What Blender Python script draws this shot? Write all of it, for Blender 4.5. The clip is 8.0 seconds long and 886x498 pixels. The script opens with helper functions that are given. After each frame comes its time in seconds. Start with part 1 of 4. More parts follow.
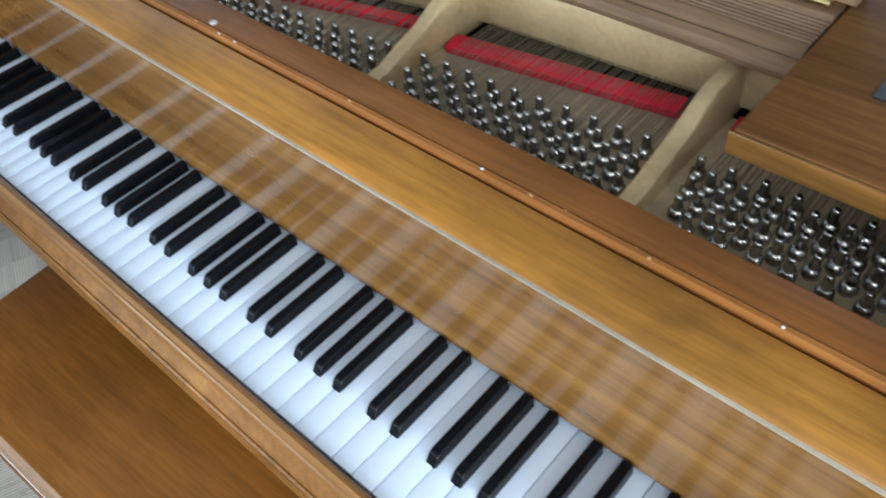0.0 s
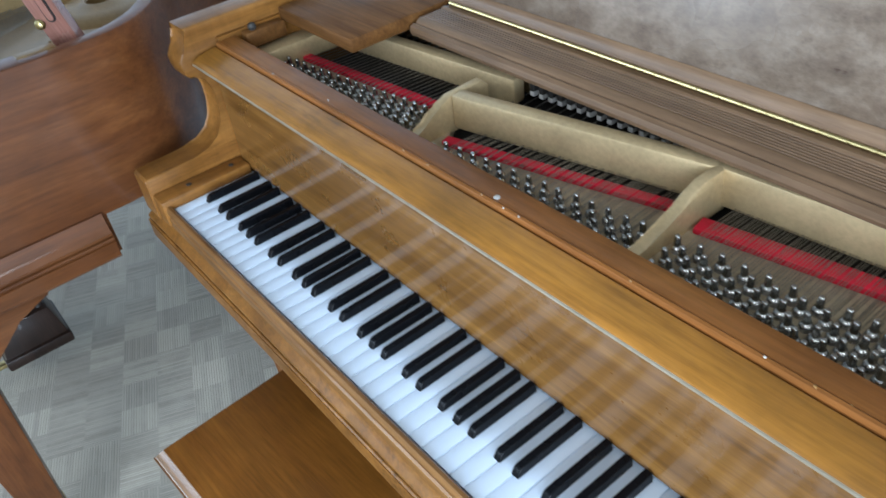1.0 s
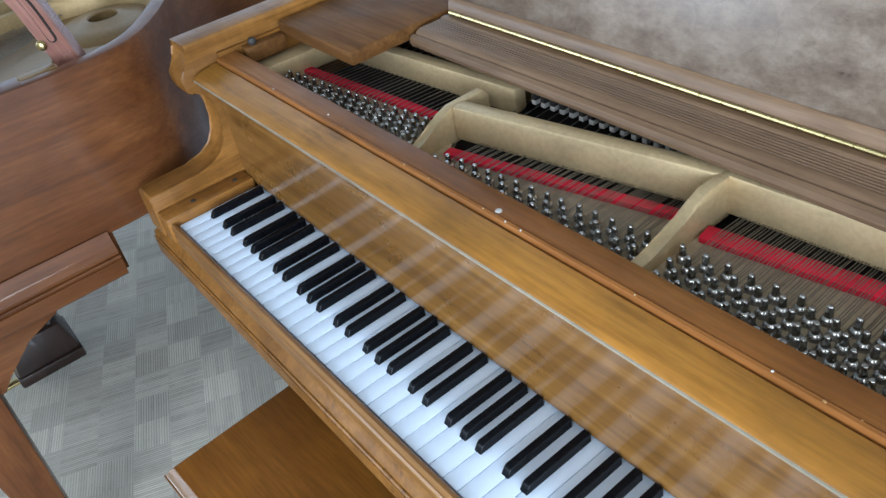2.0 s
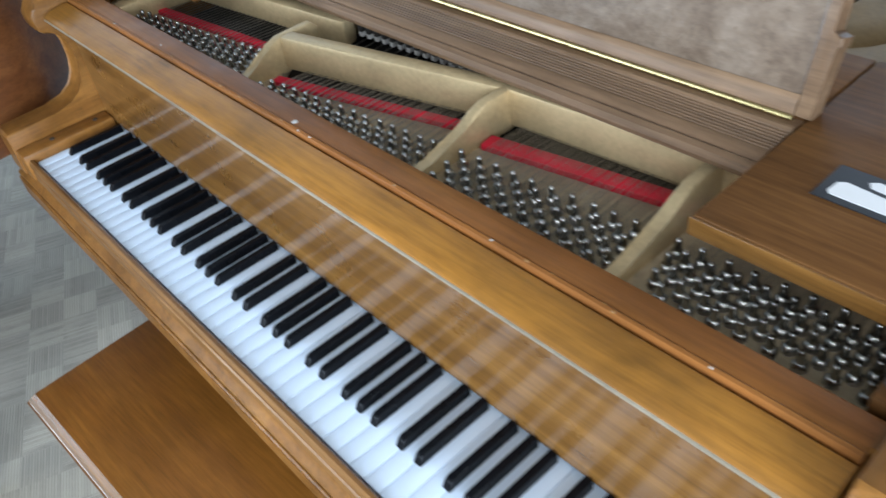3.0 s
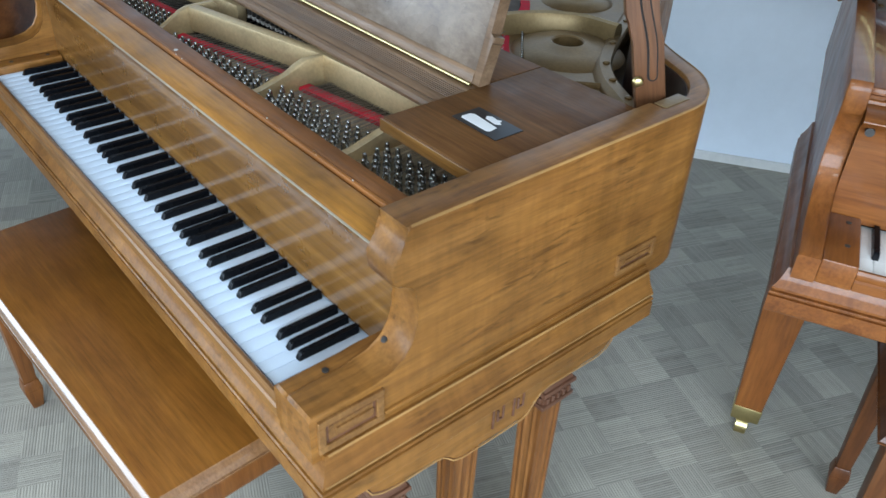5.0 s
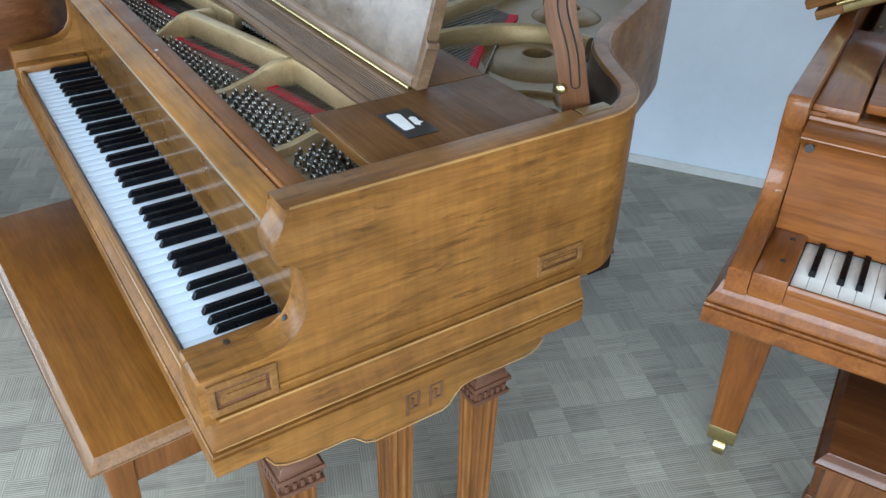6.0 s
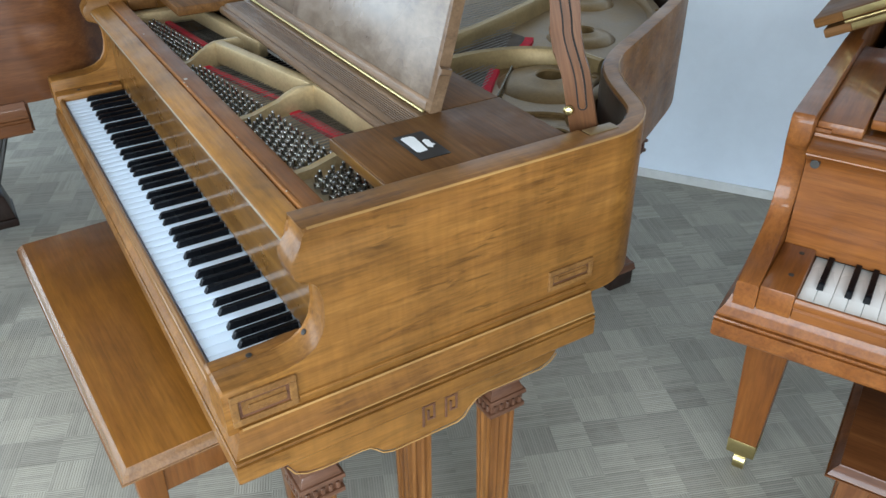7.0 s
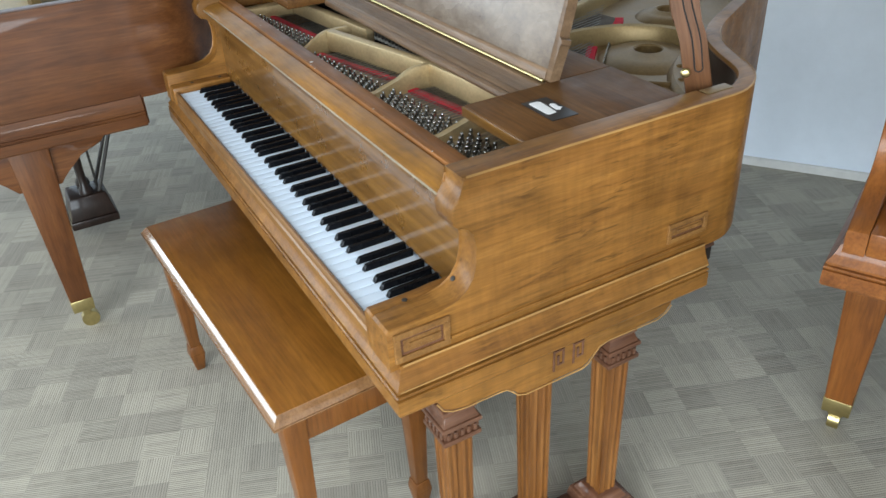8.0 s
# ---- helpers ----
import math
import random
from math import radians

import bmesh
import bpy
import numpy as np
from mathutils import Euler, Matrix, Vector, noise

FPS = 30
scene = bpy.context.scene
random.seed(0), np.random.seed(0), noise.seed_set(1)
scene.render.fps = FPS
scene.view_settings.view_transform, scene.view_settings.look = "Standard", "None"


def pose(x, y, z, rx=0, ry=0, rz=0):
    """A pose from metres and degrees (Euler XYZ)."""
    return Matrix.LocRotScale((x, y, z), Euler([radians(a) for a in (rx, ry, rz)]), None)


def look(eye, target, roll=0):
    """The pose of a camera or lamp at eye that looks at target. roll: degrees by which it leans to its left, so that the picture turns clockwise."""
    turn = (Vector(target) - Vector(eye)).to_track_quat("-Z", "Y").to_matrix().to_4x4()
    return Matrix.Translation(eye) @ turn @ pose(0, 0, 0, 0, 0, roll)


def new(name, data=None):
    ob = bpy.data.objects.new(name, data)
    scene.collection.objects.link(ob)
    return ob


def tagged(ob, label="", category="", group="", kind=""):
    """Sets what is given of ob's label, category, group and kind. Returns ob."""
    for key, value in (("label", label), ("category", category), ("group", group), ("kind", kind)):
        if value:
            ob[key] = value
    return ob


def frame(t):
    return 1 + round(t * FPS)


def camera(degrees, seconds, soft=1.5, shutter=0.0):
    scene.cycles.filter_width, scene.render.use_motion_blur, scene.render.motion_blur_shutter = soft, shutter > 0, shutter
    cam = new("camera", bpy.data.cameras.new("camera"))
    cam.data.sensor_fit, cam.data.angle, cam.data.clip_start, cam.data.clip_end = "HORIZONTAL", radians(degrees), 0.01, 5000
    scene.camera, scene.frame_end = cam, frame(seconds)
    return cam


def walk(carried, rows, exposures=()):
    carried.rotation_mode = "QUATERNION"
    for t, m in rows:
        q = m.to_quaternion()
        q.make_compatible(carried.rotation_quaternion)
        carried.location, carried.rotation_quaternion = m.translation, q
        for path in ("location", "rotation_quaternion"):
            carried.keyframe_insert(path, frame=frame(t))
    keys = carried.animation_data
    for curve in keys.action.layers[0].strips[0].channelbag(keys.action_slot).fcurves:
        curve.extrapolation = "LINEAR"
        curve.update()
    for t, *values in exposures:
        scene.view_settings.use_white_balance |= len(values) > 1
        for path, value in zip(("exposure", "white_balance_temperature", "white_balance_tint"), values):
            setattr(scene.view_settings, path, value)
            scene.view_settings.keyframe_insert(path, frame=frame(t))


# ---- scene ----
cam = camera(58.5, 8.0, soft=1.4, shutter=0.25)
PATH = [
    (0.0, (1.203, -0.139, 1.314), (0.217, 0.789, -0.158), -6.9),
    (0.5, (1.174, -0.206, 1.365), (0.021, 0.723, 0.02), -6.8),
    (1.0, (1.139, -0.259, 1.418), (-0.17, 0.622, 0.188), -8.3),
    (1.2, (1.122, -0.250, 1.433), (-0.207, 0.590, 0.196), -10.1),
    (2.3, (1.155, -0.236, 1.415), (-0.168, 0.641, 0.199), -10.8),
    (2.5, (1.184, -0.227, 1.408), (-0.113, 0.667, 0.175), -11.0),
    (3.0, (1.326, -0.187, 1.386), (0.097, 0.736, 0.106), -8.8),
    (3.5, (1.543, -0.143, 1.413), (0.333, 0.841, 0.16), -3.9),
    (4.0, (1.643, -0.184, 1.438), (0.42, 0.841, 0.233), -2.2),
    (4.5, (1.738, -0.296, 1.447), (0.51, 0.755, 0.271), -1.5),
    (5.0, (1.873, -0.321, 1.454), (0.644, 0.763, 0.308), 2.7),
    (5.2, (1.931, -0.283, 1.450), (0.687, 0.790, 0.310), 4.2),
    (6.3, (2.104, -0.156, 1.476), (0.688, 0.736, 0.381), -0.0),
    (6.5, (2.118, -0.152, 1.485), (0.694, 0.734, 0.396), -0.3),
    (7.0, (2.124, -0.167, 1.488), (0.681, 0.707, 0.414), -0.5),
    (7.5, (2.135, -0.243, 1.478), (0.643, 0.571, 0.423), -1.8),
    (8.0, (2.157, -0.366, 1.476), (0.658, 0.431, 0.419), -3.4),
]
EXPOSURE = [(0.0, 0.26, 6600, 14), (0.5, 0.26, 6350, 12), (1.2, 0.22, 6250, 12), (2.5, 0.28, 6400, 14), (3.5, 0.24, 6500, 12), (4.5, 0.06, 6250, 10), (6.5, 0.12, 6450, 10), (8.0, 0.08, 7100, 12)]
walk(cam, [(t, look(eye, target, roll)) for t, eye, target, roll in PATH], exposures=EXPOSURE)

# ---- light ----
ROOM = 34.0  # the room is turned against the piano by this many degrees
room = pose(0, 0, 0, 0, 0, ROOM)
world = bpy.data.worlds.new("world")
scene.world = world
world.use_nodes = True
wn = world.node_tree.nodes
sky = wn.new("ShaderNodeTexSky")
sky.sky_type = "NISHITA"
sky.sun_disc = False
sky.sun_elevation, sky.sun_rotation = radians(40), radians(200)
wn["Background"].inputs[1].default_value = 0.12
world.node_tree.links.new(sky.outputs[0], wn["Background"].inputs[0])


def area(name, m, sx, sy, watts, colour):
    d = bpy.data.lights.new(name, "AREA")
    d.shape, d.size, d.size_y, d.energy, d.color = "RECTANGLE", sx, sy, watts, colour
    o = new(name, d)
    o.matrix_world = m
    return o


# daylight through the shop windows, and fill from assumed, unseen ceiling panels
area("window_light", room @ pose(-5.10, -1.6, 1.40, 90, 0, -90), 4.6, 2.2, 200, (0.60, 0.80, 1.0))
area("window_light", room @ pose(2.3, -4.42, 1.45, 90, 0, 0), 5.0, 2.1, 420, (0.70, 0.855, 1.0))
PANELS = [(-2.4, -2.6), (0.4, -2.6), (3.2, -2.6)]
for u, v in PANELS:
    area("fill_panel_light", room @ pose(u, v, 2.83, 0, 0, 0), 1.1, 0.5, 30, (0.88, 0.95, 1.0))


# ---- materials ----
class Nodes:
    """A small helper round a node tree."""

    def __init__(self, name):
        self.mat = bpy.data.materials.new(name)
        self.mat.use_nodes = True
        self.t = self.mat.node_tree
        self.bsdf = self.t.nodes["Principled BSDF"]

    def add(self, kind, **props):
        n = self.t.nodes.new(kind)
        for k, v in props.items():
            if k == "op":
                n.operation = v
            elif k == "blend":
                n.blend_type = v
        return n

    def link(self, a, b):
        self.t.links.new(a, b)

    def set(self, **inputs):
        for k, v in inputs.items():
            self.bsdf.inputs[k.replace("_", " ")].default_value = v

    def coord(self, scale=(1, 1, 1), turn=0.0):
        tc = self.add("ShaderNodeTexCoord")
        mp = self.add("ShaderNodeMapping")
        mp.inputs["Scale"].default_value = scale
        mp.inputs["Rotation"].default_value = (0, 0, radians(turn))
        self.link(tc.outputs["Object"], mp.inputs["Vector"])
        return mp.outputs[0]

    def noise(self, vec, scale, detail=4, rough=0.55, distort=0.0):
        n = self.add("ShaderNodeTexNoise")
        n.inputs["Scale"].default_value, n.inputs["Detail"].default_value = scale, detail
        n.inputs["Roughness"].default_value, n.inputs["Distortion"].default_value = rough, distort
        self.link(vec, n.inputs["Vector"])
        return n.outputs["Fac"]

    def ramp(self, fac, *stops):
        r = self.add("ShaderNodeValToRGB")
        e = r.color_ramp.elements
        while len(e) < len(stops):
            e.new(0.5)
        for el, (p, c) in zip(e, stops):
            el.position = p
            el.color = (c, c, c, 1) if isinstance(c, (int, float)) else (*c, 1)
        self.link(fac, r.inputs[0])
        return r.outputs[0]

    def mix(self, a, b, fac, blend="MIX"):
        m = self.add("ShaderNodeMix")
        m.data_type, m.blend_type = "RGBA", blend
        for sock, val in ((m.inputs[6], a), (m.inputs[7], b), (m.inputs[0], fac)):
            if isinstance(val, tuple):
                sock.default_value = (*val, 1)
            elif isinstance(val, (int, float)):
                sock.default_value = val
            else:
                self.link(val, sock)
        return m.outputs[2]

    def math(self, op, a, b=0.0):
        m = self.add("ShaderNodeMath", op=op)
        for sock, val in ((m.inputs[0], a), (m.inputs[1], b)):
            if isinstance(val, (int, float)):
                sock.default_value = val
            else:
                self.link(val, sock)
        return m.outputs[0]

    def bump(self, height, strength, distance=0.001):
        b = self.add("ShaderNodeBump")
        b.inputs["Strength"].default_value, b.inputs["Distance"].default_value = strength, distance
        self.link(height, b.inputs["Height"])
        self.link(b.outputs[0], self.bsdf.inputs["Normal"])


def wood(name, dark, mid, light, axis="x", rough=0.42, coat=0.15, coat_rough=0.12, blotch=0.35, worn=(0.45, 0.27, 0.11), wear=0.25, marks=0.0, spec=0.22):
    """Lacquered wood with its grain along one axis, darker stain clouds, pores and small worn spots."""
    n = Nodes(name)
    along, across = 1.6, 26.0
    sc = {"x": (along, across, across), "y": (across, along, across), "z": (across, across, along)}[axis]
    g = n.coord(sc)
    base = n.ramp(n.noise(g, 1.0, 7, 0.62, 0.8), (0.22, dark), (0.5, mid), (0.78, light))
    fs = tuple(v * 7 for v in sc)
    fine = n.noise(n.coord(fs), 1.0, 3, 0.7)
    col = n.mix(base, n.ramp(fine, (0.3, 0.45), (0.62, 1.0)), 0.55, "MULTIPLY")
    cloud = n.noise(n.coord(), 5.0, 5, 0.6, 0.4)
    col = n.mix(col, n.ramp(cloud, (0.36, 0.42), (0.6, 1.0)), blotch, "MULTIPLY")
    if marks:
        ms = {"x": (16, 110, 110), "y": (110, 16, 110), "z": (110, 110, 16)}[axis]
        flame = n.ramp(n.noise(n.coord(ms), 1.0, 3, 0.55, 0.5), (0.34, 0.45), (0.47, 1.0))
        where = n.ramp(n.noise(n.coord(), 9.0, 3, 0.6), (0.44, 0.0), (0.62, 1.0))
        col = n.mix(col, flame, n.math("MULTIPLY", where, marks), "MULTIPLY")
        up = {"x": (8, 70, 8), "y": (8, 70, 8), "z": (8, 8, 70)}[axis]
        stripe = n.ramp(n.noise(n.coord(up), 1.0, 3, 0.6, 0.3), (0.35, 0.78), (0.6, 1.0))
        col = n.mix(col, stripe, marks * 0.7, "MULTIPLY")
    spots = n.ramp(n.noise(n.coord(), 85.0, 3, 0.7), (0.70, 0.0), (0.78, 1.0))
    patch = n.ramp(n.noise(n.coord(), 9.0, 2), (0.52, 0.0), (0.66, 1.0))
    col = n.mix(col, worn, n.math("MULTIPLY", n.math("MULTIPLY", spots, patch), wear))
    n.link(col, n.bsdf.inputs["Base Color"])
    n.link(n.ramp(n.noise(n.coord(), 14.0, 5), (0.3, rough * 0.8), (0.7, rough * 1.25)), n.bsdf.inputs["Roughness"])
    n.set(Coat_Weight=coat, Coat_Roughness=coat_rough, Coat_IOR=1.5, Specular_IOR_Level=spec)
    n.bump(fine, 0.12, 0.0006)
    return n.mat


def plain(name, colour, rough=0.5, metal=0.0, coat=0.0, scale=60.0, vary=0.15, bump=0.05, dist=0.0005, spec=0.35):
    n = Nodes(name)
    f = n.noise(n.coord(), scale, 5, 0.6)
    big = n.noise(n.coord(), scale * 0.09, 3)
    col = n.mix(colour, n.ramp(f, (0.3, 1.0 - vary), (0.7, 1.0)), 1.0, "MULTIPLY")
    col = n.mix(col, n.ramp(big, (0.35, 1.0 - vary), (0.65, 1.0)), 1.0, "MULTIPLY")
    n.link(col, n.bsdf.inputs["Base Color"])
    n.link(n.ramp(big, (0.3, rough * 0.85), (0.7, min(1.0, rough * 1.15))), n.bsdf.inputs["Roughness"])
    n.set(Metallic=metal, Specular_IOR_Level=spec, Coat_Weight=coat, Coat_Roughness=0.08)
    if bump:
        n.bump(f, bump, dist)
    return n.mat


OAK = ((0.150, 0.053, 0.009), (0.262, 0.112, 0.019), (0.37, 0.173, 0.034))
oak_x = wood("oak_along", (0.125, 0.052, 0.014), (0.215, 0.098, 0.028), (0.305, 0.150, 0.048), axis="x", coat=0.3)
oak_y = wood("oak_side", (0.172, 0.066, 0.014), (0.265, 0.112, 0.024), (0.35, 0.159, 0.039), axis="y", blotch=0.6, marks=0.8, coat=0.15, coat_rough=0.2, spec=0.2)
oak_z = wood("oak_upright", *OAK, axis="z")
oak_fall = wood("oak_fallboard", (0.070, 0.029, 0.008), (0.195, 0.088, 0.021), (0.31, 0.152, 0.039), axis="x", rough=0.3, coat=0.8, coat_rough=0.11, blotch=0.15, wear=0.0)
oak_ledge = wood("oak_ledge", (0.30, 0.122, 0.017), (0.365, 0.156, 0.023), (0.43, 0.192, 0.032), axis="x", blotch=0.7, coat=0.3, coat_rough=0.2, marks=0.4)
red_strip = wood("stained_strip", (0.19, 0.066, 0.017), (0.26, 0.098, 0.024), (0.33, 0.138, 0.035), axis="x", blotch=0.45, coat=0.08, coat_rough=0.2, spec=0.12)
walnut = wood("walnut_shelf", (0.072, 0.030, 0.009), (0.140, 0.060, 0.018), (0.205, 0.095, 0.030), axis="x", rough=0.5, coat=0.03, coat_rough=0.22, blotch=0.3, spec=0.10)
prop_wood = wood("prop_walnut", (0.075, 0.029, 0.012), (0.135, 0.056, 0.024), (0.19, 0.086, 0.040), axis="z", rough=0.38, coat=0.2)
walnut_grey = wood("walnut_desk", (0.115, 0.066, 0.036), (0.19, 0.112, 0.062), (0.27, 0.168, 0.098), axis="x", rough=0.4, coat=0.2, coat_rough=0.25, blotch=0.3)


def burl_wood(name):
    """Glossy mottled veneer: small clouds in several sizes with dull streaks of dust."""
    n = Nodes(name)
    flat = n.coord((1.0, 1.0, 1.7))
    cloud = n.noise(flat, 17.0, 7, 0.68, 0.15)
    col = n.ramp(cloud, (0.30, (0.085, 0.054, 0.036)), (0.48, (0.155, 0.110, 0.076)), (0.70, (0.235, 0.180, 0.135)))
    patch = n.noise(n.coord(), 3.2, 4, 0.6, 0.5)
    col = n.mix(col, n.ramp(patch, (0.35, 0.60), (0.62, 1.0)), 0.6, "MULTIPLY")
    speck = n.noise(flat, 90.0, 3, 0.7)
    col = n.mix(col, n.ramp(speck, (0.32, 0.62), (0.55, 1.0)), 0.5, "MULTIPLY")
    n.link(col, n.bsdf.inputs["Base Color"])
    n.link(n.ramp(cloud, (0.3, 0.26), (0.7, 0.44)), n.bsdf.inputs["Roughness"])
    n.link(n.ramp(patch, (0.35, 0.16), (0.65, 0.30)), n.bsdf.inputs["Coat Roughness"])
    n.set(Coat_Weight=0.75, Coat_IOR=1.5, Specular_IOR_Level=0.25)
    n.bump(speck, 0.06, 0.0004)
    return n.mat


burl = burl_wood("burl_panel")
leg_wood = wood("leg_oak", (0.105, 0.035, 0.009), (0.20, 0.074, 0.018), (0.29, 0.122, 0.034), axis="z", rough=0.4, coat=0.2)
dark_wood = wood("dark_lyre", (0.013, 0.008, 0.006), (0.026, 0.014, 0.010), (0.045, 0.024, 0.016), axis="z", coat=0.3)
carved = wood("carved_capital", (0.075, 0.029, 0.016), (0.135, 0.056, 0.030), (0.21, 0.10, 0.060), axis="y", rough=0.35, coat=0.4, blotch=0.6, worn=(0.42, 0.32, 0.24), wear=0.6)
MAHOG = ((0.068, 0.021, 0.007), (0.122, 0.041, 0.012), (0.178, 0.067, 0.021))
# pale rosy base puts the reflected sheen into this prop's colour
pink_prop = wood("prop_rosy_sheen", (0.15, 0.062, 0.045), (0.25, 0.115, 0.088), (0.34, 0.175, 0.14), axis="z", rough=0.25, coat=1.0, coat_rough=0.08, blotch=0.2, wear=0.0, spec=0.5)
mahog_x = wood("mahogany_along", *MAHOG, axis="x", coat=0.3, coat_rough=0.1, blotch=0.3, wear=0.05)
mahog_y = wood("mahogany_side", *MAHOG, axis="y", coat=0.3, coat_rough=0.1, blotch=0.3, wear=0.05)
mahog_z = wood("mahogany_upright", *MAHOG, axis="z", coat=0.3, coat_rough=0.1, blotch=0.3, wear=0.05)
CHERRY = ((0.115, 0.034, 0.008), (0.205, 0.065, 0.013), (0.285, 0.102, 0.022))
cherry_x = wood("cherry_along", *CHERRY, axis="x", coat=0.3, coat_rough=0.09, blotch=0.35, wear=0.05)
cherry_y = wood("cherry_side", *CHERRY, axis="y", coat=0.3, coat_rough=0.09, blotch=0.35, wear=0.05)
cherry_z = wood("cherry_upright", *CHERRY, axis="z", coat=0.3, coat_rough=0.09, blotch=0.35, wear=0.05)
bench_wood = wood("bench_top", (0.17, 0.058, 0.010), (0.24, 0.090, 0.014), (0.30, 0.120, 0.020), axis="x", rough=0.36, coat=0.15, coat_rough=0.2, blotch=0.35, wear=0.05)
bench_edge = wood("bench_edge", (0.15, 0.07, 0.03), (0.23, 0.11, 0.045), (0.30, 0.15, 0.06), axis="x", rough=0.2, coat=1.0, coat_rough=0.10, blotch=0.2, spec=0.6)
bench_leg = wood("bench_leg", (0.11, 0.036, 0.009), (0.185, 0.064, 0.015), (0.25, 0.094, 0.023), axis="z", coat=0.3)
ivory = plain("key_white", (0.66, 0.785, 0.93), 0.45, coat=0.0, scale=40, vary=0.03, bump=0.01)
old_ivory = plain("key_ivory", (0.88, 0.89, 0.87), 0.3, coat=0.3, scale=40, vary=0.05, bump=0.01)
ebony = plain("key_black", (0.004, 0.0045, 0.006), 0.26, coat=0.0, scale=120, vary=0.2, bump=0.02, spec=0.12)
# near-black, also used as painted shade in the action well and prop slot
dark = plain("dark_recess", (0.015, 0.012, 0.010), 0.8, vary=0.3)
gold = plain("gold_plate", (0.61, 0.455, 0.25), 0.42, metal=0.4, scale=160, vary=0.18, bump=0.35, dist=0.0012)
bronze = plain("bronze_plate", (0.225, 0.140, 0.058), 0.38, metal=0.4, scale=160, vary=0.2, bump=0.2, dist=0.001)
bar_gold = plain("aged_gold", (0.36, 0.25, 0.115), 0.4, metal=0.45, scale=160, vary=0.2, bump=0.25, dist=0.001)
gold_dull = plain("dusty_gold", (0.47, 0.37, 0.24), 0.6, metal=0.15, scale=120, vary=0.25, bump=0.3)
felt_red = plain("red_felt", (0.62, 0.012, 0.035), 0.95, scale=500, vary=0.25, bump=0.4)
felt_white = plain("white_felt", (0.55, 0.53, 0.50), 0.95, scale=500, vary=0.2, bump=0.4)
steel = plain("nickel_steel", (0.54, 0.53, 0.50), 0.27, metal=1.0, scale=300, vary=0.3, bump=0.05)
wire = plain("string_wire", (0.27, 0.25, 0.22), 0.38, metal=0.8, scale=300, vary=0.3, bump=0.0)
brass = plain("brass", (0.62, 0.50, 0.23), 0.32, metal=1.0, scale=90, vary=0.15, bump=0.04)
silver = plain("hinge_strip", (0.50, 0.44, 0.34), 0.34, metal=0.7, scale=90, vary=0.2, bump=0.03)
rubber = plain("dark_iron", (0.05, 0.045, 0.04), 0.45, metal=0.3)
# soundboard tone darkened, to paint in the shade under the strings
well_shade_brown = wood("painted_shade_spruce", (0.045, 0.027, 0.014), (0.075, 0.046, 0.024), (0.11, 0.07, 0.038), axis="y", rough=0.6, coat=0.0)
soundboard_mat = wood("soundboard_spruce", (0.13, 0.075, 0.03), (0.19, 0.115, 0.05), (0.24, 0.15, 0.07), axis="y", coat=0.2)
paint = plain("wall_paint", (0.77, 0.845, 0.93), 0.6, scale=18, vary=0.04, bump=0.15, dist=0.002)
# grey for the walls out of view, chosen to lower the bounced light
low_bounce_grey = plain("low_bounce_grey", (0.36, 0.36, 0.36), 0.7, scale=18, vary=0.05, bump=0.15, dist=0.002)
trim_paint = plain("baseboard_paint", (0.76, 0.75, 0.72), 0.4, scale=20, vary=0.12, bump=0.08)
# the unseen ceiling is kept dark to weaken fill and reflections
ceil_paint = plain("ceiling_paint", (0.40, 0.39, 0.37), 0.8, scale=30, vary=0.08, bump=0.3)
card_black = plain("card_black", (0.02, 0.02, 0.022), 0.35, scale=60, vary=0.2, bump=0.0)
card_white = plain("card_white", (0.80, 0.80, 0.80), 0.5, scale=60, vary=0.04, bump=0.0)


